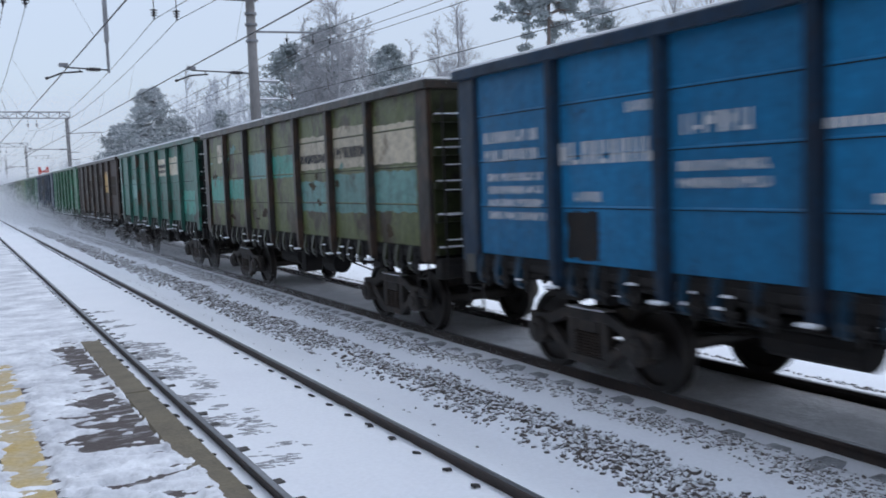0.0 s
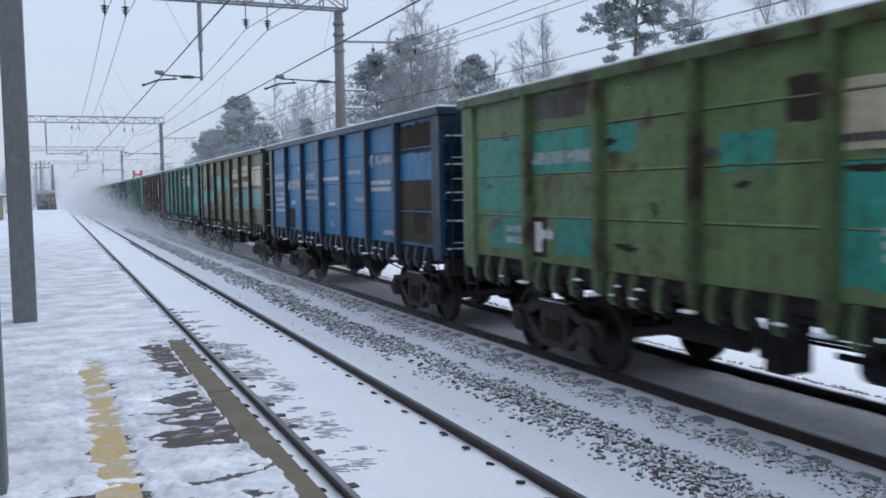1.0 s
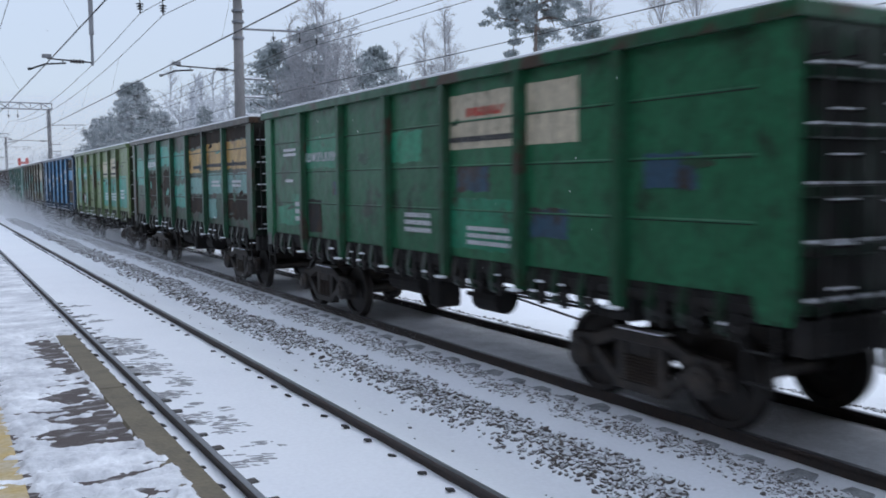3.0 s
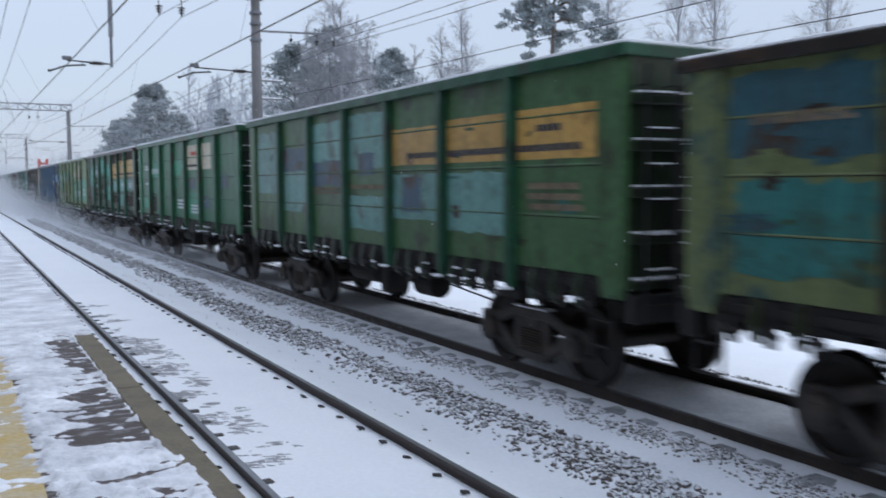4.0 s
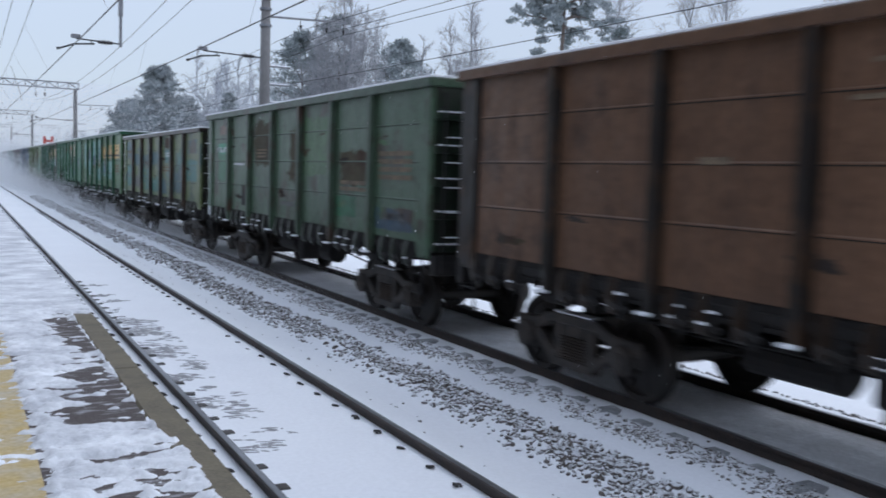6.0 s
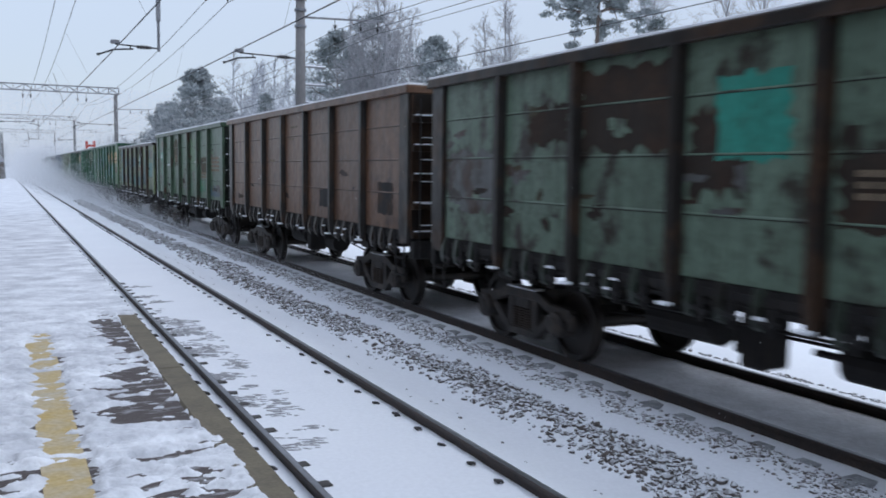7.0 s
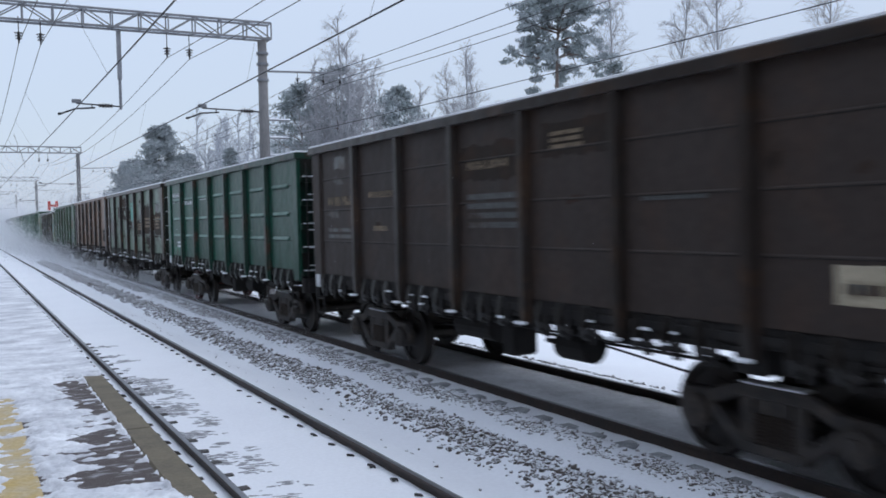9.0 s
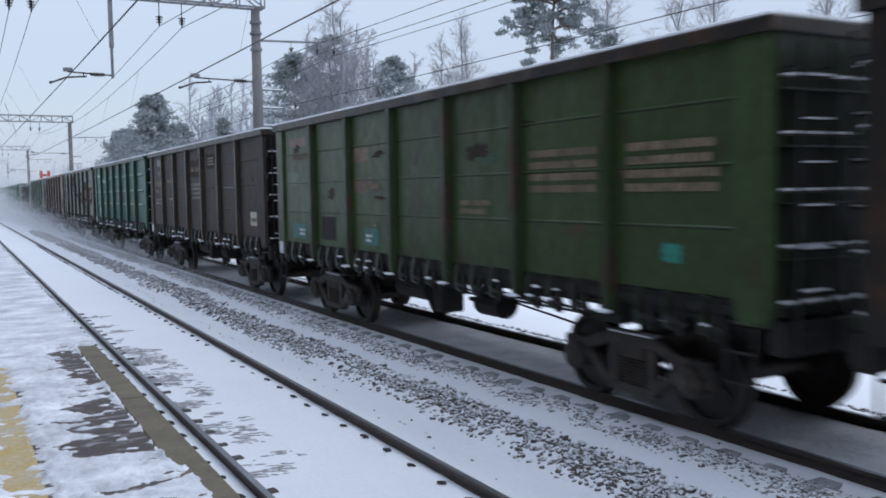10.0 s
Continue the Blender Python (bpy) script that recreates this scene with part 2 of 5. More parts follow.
def beam(bm, a, b, w, h):
    """A bar from a to b of width w and height h."""
    a, b = Vector(a), Vector(b)
    d = (b - a).normalized()
    up = Vector((0, 0, 1)) if abs(d.z) < 0.95 else Vector((1, 0, 0))
    s = d.cross(up).normalized()
    u = s.cross(d)
    v = [bm.verts.new(p + s * (w / 2 * i) + u * (h / 2 * j)) for p in (a, b) for i, j in ((-1, -1), (1, -1), (1, 1), (-1, 1))]
    for f in ((3, 2, 1, 0), (4, 5, 6, 7), (0, 1, 5, 4), (1, 2, 6, 5), (2, 3, 7, 6), (3, 0, 4, 7)):
        bm.faces.new([v[i] for i in f])


def lathe(bm, axis_pose, profile, n=20):
    """Turns a profile of (radius, height) round the z axis of axis_pose."""
    rings = []
    for r, h in profile:
        rings.append([bm.verts.new(axis_pose @ Vector((r * math.cos(2 * math.pi * i / n), r * math.sin(2 * math.pi * i / n), h))) for i in range(n)])
    for a, b in zip(rings, rings[1:]):
        for i in range(n):
            bm.faces.new((a[i], a[(i + 1) % n], b[(i + 1) % n], b[i]))
    bm.faces.new(rings[0][::-1])
    bm.faces.new(rings[-1])


def tube(bm, a, b, r, n=8, r2=None):
    a, b = Vector(a), Vector(b)
    m = Matrix.Translation(a) @ (b - a).to_track_quat("Z", "Y").to_matrix().to_4x4()
    lathe(bm, m, [(r, 0), (r if r2 is None else r2, (b - a).length)], n)


def prism(bm, outline, x0, x1):
    """An outline of (y, z) drawn out from x0 to x1."""
    a = [bm.verts.new((x0, y, z)) for y, z in outline]
    b = [bm.verts.new((x1, y, z)) for y, z in outline]
    k = len(outline)
    bm.faces.new(a[::-1])
    bm.faces.new(b)
    for i in range(k):
        bm.faces.new((a[i], a[(i + 1) % k], b[(i + 1) % k], b[i]))


def finish(bm, name, material, bevel=0.0, smooth=False):
    bmesh.ops.recalc_face_normals(bm, faces=bm.faces)
    if bevel:
        bmesh.ops.bevel(bm, geom=bm.edges[:], offset=bevel, segments=1, affect="EDGES", clamp_overlap=True)
    me = bpy.data.meshes.new(name)
    bm.to_mesh(me)
    bm.free()
    me.materials.append(material)
    if smooth:
        me.polygons.foreach_set("use_smooth", [True] * len(me.polygons))
    return me


def part(name, bm, material, parent=None, label="", bevel=0.0, smooth=False):
    """Links a bmesh (or a finished mesh) as one mesh object under a thing or part."""
    me = bm if isinstance(bm, bpy.types.Mesh) else finish(bm, name, material, bevel, smooth)
    ob = new(name, me)
    ob.parent = parent
    return tagged(ob, label)


def raw_mesh(name, verts, faces, material):
    """A mesh out of numpy arrays: triangles or quads."""
    verts, faces = np.asarray(verts, dtype=np.float32), np.asarray(faces, dtype=np.int32)
    me = bpy.data.meshes.new(name)
    k = faces.shape[1]
    me.vertices.add(len(verts))
    me.vertices.foreach_set("co", verts.ravel())
    me.loops.add(faces.size)
    me.loops.foreach_set("vertex_index", faces.ravel())
    me.polygons.add(len(faces))
    me.polygons.foreach_set("loop_start", np.arange(len(faces), dtype=np.int32) * k)
    me.update(calc_edges=True)
    me.materials.append(material)
    return me


def own_material(ob, material):
    ob.material_slots[0].link = "OBJECT"
    ob.material_slots[0].material = material


def fbm(x, y, octaves=4, seed=0):
    """Smooth value noise, about -1 to 1."""
    total, amp, norm = np.zeros(np.broadcast(x, y).shape), 1.0, 0.0
    for o in range(octaves):
        table = np.random.RandomState(seed * 31 + o).rand(256, 256)
        xi, yi = np.floor(x).astype(int), np.floor(y).astype(int)
        fx, fy = x - xi, y - yi
        fx, fy = fx * fx * (3 - 2 * fx), fy * fy * (3 - 2 * fy)
        g = lambda i, j: table[(xi + i) % 256, (yi + j) % 256]
        total += amp * ((g(0, 0) * (1 - fx) + g(1, 0) * fx) * (1 - fy) + (g(0, 1) * (1 - fx) + g(1, 1) * fx) * fy)
        norm, amp, x, y = norm + amp, amp * 0.5, x * 2.03 + 7.1, y * 2.03 + 3.7
    return total / norm * 2 - 1


def sheet(name, xs, ys, height, material, smooth=True):
    """A ground sheet over a grid of lines."""
    X, Y = np.meshgrid(xs, ys)
    Z = height(X, Y)
    nx, ny = len(xs), len(ys)
    idx = np.arange(nx * ny).reshape(ny, nx)
    faces = np.stack([idx[:-1, :-1], idx[:-1, 1:], idx[1:, 1:], idx[1:, :-1]], -1).reshape(-1, 4)
    me = raw_mesh(name, np.stack([X, Y, Z], -1).reshape(-1, 3), faces, material)
    if smooth:
        me.polygons.foreach_set("use_smooth", [True] * len(me.polygons))
    return me


# ------------------------------------------------------------------ plan
RAIL_L, RAIL_R = 2.10, 3.695          # rails of the empty track
RAIL_N, RAIL_F = 6.65, 8.245          # rails of the train's track
AXIS = 7.447
PLAT_Z, PLAT_X = 1.10, 1.04           # platform top and edge
SNOW_Z = -0.10


def track_profile(X):
    """The height of the snow across the tracks."""
    pts = [(-700, -0.9), (-30, -0.9), (-9, -0.6), (1.0, -0.3), (1.7, -0.14), (2.0, -0.095), (2.1, SNOW_Z), (3.9, SNOW_Z), (4.45, -0.24), (4.75, -0.26), (5.1, -0.17), (5.5, -0.15),
           (6.0, -0.13), (6.34, -0.13), (6.40, -0.17), (6.5, -0.17), (6.56, -0.11), (6.9, -0.2), (8.0, -0.2), (8.6, -0.16), (9.0, -0.2), (9.6, -0.33), (10.4, -0.55), (14, -0.75), (30, -0.4), (80, 0.4), (700, 1.0)]
    return np.interp(X, [p[0] for p in pts], [p[1] for p in pts])


def ground_height(X, Y):
    rough = np.exp(-((X - 5.2) / 0.45) ** 2) * 0.03 + 0.008
    z = track_profile(X) + rough * fbm(X * 5, Y * 5, 3, 2) + 0.015 * fbm(X * 0.8, Y * 0.5, 3, 3)
    z += np.where(X > 10, 0.12 * fbm(X * 0.25, Y * 0.25, 3, 4), 0)
    for r in (RAIL_L, RAIL_R, RAIL_N, RAIL_F):
        z = np.minimum(z, -0.08 - 0.02 * np.exp(-((X - r) / 0.1) ** 2))
    return z


# ------------------------------------------------------------------ ground, tracks
xs = np.concatenate([[-700, -200, -60, -25, -12, -6, -2, 0], np.arange(0.8, 10.6, 0.07), np.geomspace(10.8, 700, 46)])
ys = np.concatenate([-np.geomspace(300, 6, 14), np.arange(-5, 22, 0.1), np.geomspace(22.1, 1800, 190)])
ground = tagged(part("ground", sheet("ground", xs, ys, ground_height, SNOW), SNOW), "snow-covered railway ground with wind-drifted surface", "ground", kind="structure")
bed = tagged(part("track_bed", sheet("track_bed", np.arange(6.73, 8.18, 0.06), np.concatenate([np.arange(-30, 40, 0.15), np.geomspace(40.2, 320, 160)]),
             lambda X, Y: -0.10 + 0.012 * fbm(X * 4, Y * 4, 3, 6), BED_SNOW), BED_SNOW), "grey dusty snow between the rails under the train", "track bed", kind="structure")

Y0R, Y1R = -40.0, 420.0


def rail(name, x, parent):
    bm = bmesh.new()
    prof = [(-0.066, -0.18), (0.066, -0.18), (0.066, -0.168), (0.012, -0.145), (0.009, -0.045), (0.036, -0.035), (0.0365, -0.006), (0.03, -0.0005), (-0.03, -0.0005), (-0.0365, -0.006), (-0.036, -0.035), (-0.009, -0.045), (-0.012, -0.145), (-0.066, -0.168)]
    a = [bm.verts.new((x + u, Y0R, v)) for u, v in prof]
    b = [bm.verts.new((x + u, Y1R, v)) for u, v in prof]
    for i in range(len(prof)):
        j = (i + 1) % len(prof)
        bm.faces.new((a[i], a[j], b[j], b[i]))
    bm.faces.new(a)
    bm.faces.new(b[::-1])
    r = part(name, bm, RAIL_SIDE, parent)
    bm = bmesh.new()
    box(bm, x - 0.026, x + 0.026, Y0R, Y1R, -0.004, 0.0035)
    part("running_surface", bm, RAIL_TOP, r, "worn bright strip of the rail head")
    return r


def clip_mesh():
    bm = bmesh.new()
    # a bent spring clip with its bolt
    beam(bm, (0.045, -0.02, -0.01), (0.0, -0.045, 0.02), 0.022, 0.022)
    beam(bm, (0.0, -0.045, 0.02), (-0.05, 0.0, 0.022), 0.022, 0.022)
    beam(bm, (-0.05, 0.0, 0.022), (-0.01, 0.045, 0.01), 0.022, 0.022)
    box(bm, -0.02, 0.015, -0.018, 0.018, -0.03, 0.018)
    return finish(bm, "fastener", CLIP, 0.004)


def sleeper_mesh():
    bm = bmesh.new()
    prism(bm, [(-0.15, -0.2), (0.15, -0.2), (0.115, 0.0), (-0.115, 0.0)], -1.35, 1.35)
    return finish(bm, "sleeper", SLEEPER, 0.012)


def track(name, rails, label, inner_side, sleeper_z, count, pads=None):
    e = tagged(new(name), label, "railway track", "railway tracks", "structure")
    for r in rails:
        rail("rail", r, e)
    clips, sleepers = clip_mesh(), sleeper_mesh()
    mid = sum(rails) / 2
    rng = random.Random(5)
    for i in range(count):
        y = 2.3 + 0.5435 * i
        s = part("sleeper", sleepers, SLEEPER, e)
        s.matrix_basis = pose(mid, y, sleeper_z + rng.uniform(-0.012, 0.006))
        for x, side in inner_side:
            if rng.random() < 0.06:
                continue
            c = part("fastener", clips, CLIP, e)
            c.matrix_basis = pose(x + side * rng.uniform(0.11, 0.145), y + rng.uniform(-0.03, 0.03), -0.098 + rng.uniform(-0.016, 0.006), rz=rng.uniform(-25, 25) + (180 if side > 0 else 0)) @ Matrix.Diagonal((0.8, 0.8, 1.15, 1))
        if pads and i < 34 and rng.random() < 0.9:
            c = part("rail_pad", pads, CLIP, e, "dark flat pad showing through the snow")
            c.matrix_basis = pose(rails[0] + rng.uniform(0.125, 0.15), y + rng.uniform(-0.02, 0.02), -0.098 + rng.uniform(-0.006, 0.004), rng.uniform(-4, 4), rng.uniform(-5, 5), rng.uniform(-12, 12))
    return e


def pad_mesh():
    bm = bmesh.new()
    prism(bm, [(-0.062, 0.0), (-0.03, 0.0), (0.055, 0.0), (0.05, 0.016), (-0.05, 0.014)], -0.075, 0.06)
    return finish(bm, "rail_pad", CLIP, 0.004)


track("railway_track", (RAIL_L, RAIL_R), "empty railway track with rusty rails buried in snow", ((RAIL_R, -1), (RAIL_L, -1)), -0.24, 90, pad_mesh())
track("railway_track", (RAIL_N, RAIL_F), "railway track under the freight train, snowy sleepers", ((RAIL_F, 1),), -0.137, 110)


def stones(name, bands, label):
    """Crushed ballast strewn in bands along the track."""
    rng = np.random.RandomState(3)
    bm = bmesh.new()
    bmesh.ops.create_icosphere(bm, subdivisions=1, radius=1)
    bm.verts.ensure_lookup_table()
    base = np.array([v.co[:] for v in bm.verts])
    tri = np.array([[v.index for v in f.verts] for f in bm.faces])
    bm.free()
    V, F, off = [], [], 0
    for x0, x1, y0, y1, per_m, s0, s1, lift in bands:
        n = int((y1 - y0) * per_m)
        # density falls with distance
        y = y0 + (y1 - y0) * rng.rand(n) ** 1.6
        x = x0 + (x1 - x0) * (rng.rand(n) + rng.rand(n)) / 2 + 0.12 * fbm(np.zeros(n), y * 0.5, 2, 8)
        keep = fbm(x * 2.2, y * 1.1, 3, 9) > -0.32 - 0.5 * (rng.rand(n) - 0.5)
        x, y = x[keep], y[keep]
        n = len(x)
        s = (s0 + (s1 - s0) * rng.rand(n) ** 2) * (1 + np.clip(y - 12, 0, 60) * 0.012)
        z = ground_height(x, y) + s * lift
        sc = np.stack([s * rng.uniform(0.7, 1.2, n), s * rng.uniform(0.7, 1.3, n), s * rng.uniform(0.5, 0.9, n)], -1)
        a = rng.rand(n) * 6.28
        tilt = rng.uniform(-0.6, 0.6, n)
        jit = base[None] * (1 + rng.uniform(-0.42, 0.42, (n, len(base), 1)))
        p = jit * sc[:, None]
        px = p[..., 0] * np.cos(tilt)[:, None] - p[..., 2] * np.sin(tilt)[:, None]
        pz = p[..., 0] * np.sin(tilt)[:, None] + p[..., 2] * np.cos(tilt)[:, None]
        qx = px * np.cos(a)[:, None] - p[..., 1] * np.sin(a)[:, None] + x[:, None]
        qy = px * np.sin(a)[:, None] + p[..., 1] * np.cos(a)[:, None] + y[:, None]
        V.append(np.stack([qx, qy, pz + z[:, None]], -1).reshape(-1, 3))
        F.append((tri[None] + (off + np.arange(n) * len(base))[:, None, None]).reshape(-1, 3))
        off += n * len(base)
    ob = part(name, raw_mesh(name, np.concatenate(V), np.concatenate(F), STONE), STONE)
    return tagged(ob, label, "ballast", kind="stuff")


stones("ballast_stones", [
    (4.72, 5.5, 2.5, 75, 205, 0.016, 0.045, 0.12),
    (5.72, 6.4, 2.5, 60, 150, 0.012, 0.032, 0.02),
    (6.2, 6.5, 3, 30, 16, 0.01, 0.024, 0.05),
    (9.15, 9.6, 4, 50, 30, 0.02, 0.045, 0.1),
    (4.0, 4.6, 3, 30, 3, 0.012, 0.025, 0.1),
], "dark crushed ballast stones poking through snow")



def scour_marks():
    """Ground bared by the wind beside the near rail: thin streaks of grit across the snow."""
    rng = np.random.RandomState(17)
    n = 3600
    y = 7.2 + 13 * rng.rand(n) ** 1.1
    x = 2.2 + 0.62 * rng.rand(n) ** 1.8
    keep = fbm(x * 1.6 + 0.4 * y, y * 2.6, 3, 21) - 0.9 * np.abs(x - 2.45) - 0.05 * np.abs(y - 12) > -0.28 + 0.5 * rng.rand(n)
    x, y = x[keep], y[keep]
    n = len(x)
    length, wide = rng.uniform(0.015, 0.09, n), rng.uniform(0.006, 0.016, n)
    a = rng.normal(-0.35, 0.22, n)
    d, w = np.stack([np.cos(a), np.sin(a)], -1) * length[:, None], np.stack([-np.sin(a), np.cos(a)], -1) * wide[:, None]
    c = np.stack([x, y], -1)
    shape = ((-1, 0), (-0.4, -1), (0.5, -0.7), (1, 0.1), (0.3, 0.9), (-0.5, 0.8))
    low = np.stack([c + d * u + w * v for u, v in shape], 1)
    z = ground_height(x, y)[:, None]
    V = np.concatenate([np.concatenate([low, np.repeat(z[..., None] - 0.004, 6, 1)], -1), np.concatenate([c[:, None] + (low - c[:, None]) * 0.8, np.repeat(z[..., None] + 0.006, 6, 1)], -1)], 1).reshape(-1, 3)
    quads = [(i, (i + 1) % 6, 6 + (i + 1) % 6, 6 + i) for i in range(6)] + [(6, 7, 8, 9), (9, 10, 11, 6)]
    F = (np.array(quads)[None] + (np.arange(n) * 12)[:, None, None]).reshape(-1, 4)
    tagged(part("bared_grit", raw_mesh("bared_grit", V, F, GRIT), GRIT), "wind-bared streaks of grey grit beside the rail", "grit", kind="stuff")


scour_marks()

# ------------------------------------------------------------------ platform
platform = tagged(new("platform"), "railway platform, dark paving under wind-blown snow", "platform", kind="structure")
bm = bmesh.new()
box(bm, -2.9, 0.86, -30, 100, PLAT_Z - 0.22, PLAT_Z)
part("paving", bm, ASPHALT, platform, "dark wet asphalt paving")
rng = random.Random(2)
y = -30.0
while y < 100:
    bm = bmesh.new()
    box(bm, 0.864, PLAT_X, y + 0.006, y + 2.994, PLAT_Z - 0.22, PLAT_Z + 0.006)
    part("edge_slab", bm, EDGE, platform, "brownish concrete edge slab", bevel=0.012)
    y += 3.0
bm = bmesh.new()
box(bm, -2.8, 0.72, -30, 100, -0.5, PLAT_Z - 0.22)
part("support_wall", bm, CONCRETE, platform, "concrete wall under the platform")
bm = bmesh.new()
box(bm, 0.11, 0.30, -30, 100, PLAT_Z - 0.002, PLAT_Z + 0.004)
part("safety_line", bm, YELLOW_LINE, platform, "yellow safety line")


def band(v, a, b, w):
    """1 between a and b, falling to 0 over the width w."""
    return np.clip((v - a) / w + 0.5, 0, 1) * np.clip((b - v) / w + 0.5, 0, 1)


def platform_snow(X, Y):
    """Wind-drifted snow: broken near the edge, deep elsewhere. Below zero the paving is bare."""
    streak = fbm(X * 2.2 + 0.5 * Y, Y * 7.0 - X * 1.2, 5, 11)
    blotch = fbm(X * 2.6, Y * 2.2, 3, 12)
    fine = fbm(X * 12, Y * 26, 4, 13)
    lumps = fbm(X * 9 + Y, Y * 13, 3, 19)
    Xs, Ys = X + 0.14 * streak + 0.08 * fine, Y + 0.30 * streak + 0.20 * fine
    bare = 1.15 * band(Xs, 0.60, 0.98, 0.22) * band(Ys, 6.15, 8.4, 0.7)
    bare += 1.25 * band(Xs, 0.50, 1.0, 0.26) * band(Ys, 4.62, 6.05, 0.5)
    bare += 0.9 * band(Xs, 0.42, 0.80, 0.2) * band(Ys, 3.95, 4.16, 0.12)
    bare += 0.75 * band(Xs, 0.5, 0.85, 0.2) * band(Ys, 3.3, 3.7, 0.25)
    bare += 1.0 * band(Xs, -0.14, 0.08, 0.12) * band(Ys, 3.9, 4.42, 0.2)
    bare += 2.2 * band(X + 0.02 * fine, 0.885, 1.2, 0.03) * band(Ys, 4.55, 8.4, 0.35)
    bare += 1.8 * band(X + 0.03 * fine + 0.05 * streak, 0.93, 1.2, 0.05) * band(Ys, 2.0, 4.6, 0.2)
    bare += (1.25 + 0.8 * fbm(X * 2, Y * 3.1, 2, 15)) * band(X + 0.03 * fine, 0.12, 0.30, 0.09) * band(Ys, 2.0, 7.7, 0.5)
    torn = fbm(X * 8 + 0.8 * Y, Y * 17 - X * 2, 5, 23)
    cover = 0.60 + 0.14 * np.clip((Y - 5) / 2, 0, 1) + 0.30 * streak + 0.30 * blotch + 0.75 * fine + 1.2 * torn * (1 - 0.7 * np.clip((Y - 7) / 3, 0, 1)) - 0.98 * bare
    cover += 0.5 * np.exp(-((X - 0.868) / 0.014) ** 2) * (1 - band(Y, 2, 4.4, 0.3)) + 0.6 * np.clip((Y - 8.6) / 2.5, 0, 1)
    near = 1 - np.clip((Y - 5) / 4, 0, 1)
    return np.clip(cover * 0.034, -0.02, 0.02 + 0.010 * near * (1 + lumps) + 0.004 * streak) + PLAT_Z + 0.003


xs = np.concatenate([[-2.9, -2.2, -1.6], np.arange(-1.2, 1.036, 0.016)])
ys = np.concatenate([[-30, -10, -2, 0, 1.5, 2.4], np.arange(2.6, 11, 0.018), np.geomspace(11.1, 100, 90)])
part("platform_snow", sheet("platform_snow", xs, ys, platform_snow, TRODDEN), TRODDEN, platform, "trodden wind-streaked snow on the platform")


def platform_post(x, y):
    e = tagged(new("platform_post"), "square grey painted steel post on the platform", "post", "platform posts")
    e.matrix_basis = pose(x, y, PLAT_Z)
    bm = bmesh.new()
    box(bm, -0.115, 0.115, -0.115, 0.115, 0, 4.6)
    part("shaft", bm, POST_PAINT, e, bevel=0.012)
    bm = bmesh.new()
    box(bm, -0.125, 0.125, -0.125, 0.125, 0.0, 0.02)
    part("base_plate", bm, POST_PAINT, e, bevel=0.004)
    bm = bmesh.new()
    tube(bm, (0.0, -0.1155, 1.72), (0.0, -0.121, 1.72), 0.075, 14)
    part("round_tag", bm, GALV, e, "round grey tag")
    bm = bmesh.new()
    box(bm, -1.6, 0.5, -0.07, 0.07, 4.6, 4.75)
    part("arm", bm, POST_PAINT, e, bevel=0.01)
    return e


platform_post(-0.335, 10.3)
platform_post(-0.36, 4.35)


def fence(y):
    e = tagged(new("railing"), "thin steel railing across the far platform end", "railing")
    e.matrix_basis = pose(0, y, PLAT_Z)
    for i in range(6):
        bm = bmesh.new()
        tube(bm, (-2.4 + 0.45 * i, 0, 0), (-2.4 + 0.45 * i, 0, 1.1), 0.03, 6)
        part("post", bm, GALV, e)
    for z in (0.5, 1.08):
        bm = bmesh.new()
        tube(bm, (-2.4, 0, z), (-0.15, 0, z), 0.025, 6)
        part("rail", bm, GALV, e)


fence(99.0)


def shed():
    e = tagged(new("shelter"), "low yellow painted shelter with snowy roof beside platform", "shelter")
    e.matrix_basis = pose(-4.2, 58, -0.6)
    bm = bmesh.new()
    box(bm, -1.6, 1.2, 0, 5, 0, 3.05)
    part("wall", bm, PLASTER, e, bevel=0.02)
    bm = bmesh.new()
    box(bm, -1.8, 1.4, -0.2, 5.2, 3.05, 3.17)
    part("roof", bm, GALV, e, bevel=0.02)
    bm = bmesh.new()
    box(bm, -1.78, 1.38, -0.18, 5.18, 3.17, 3.27)
    part("roof_snow", bm, SNOW_CAP, e, bevel=0.04)


shed()

# unseen wall, added to keep light off the near wagon sides
bm = bmesh.new()
box(bm, -4.1, -3.7, -40, 26, -0.6, 9.0)
tagged(part("wall_station", bm, DULL_WALL), "plain dull wall closing the back of the platform", "wall", kind="structure")

# ------------------------------------------------------------------ overhead line
MAST_X, LEFT_X = 10.18, -3.4


def insulator_mesh():
    bm = bmesh.new()
    prof = [(0.012, 0.75), (0.012, 0.30)]
    for i in range(3):
        z = 0.28 - i * 0.085
        prof += [(0.03, z), (0.10 - 0.012 * i, z - 0.03), (0.10 - 0.012 * i, z - 0.042), (0.03, z - 0.05)]
    prof += [(0.02, 0.02), (0.02, -0.06)]
    lathe(bm, pose(0, 0, 0), prof, 12)
    return finish(bm, "insulator", PORCELAIN)


INSULATOR = insulator_mesh()


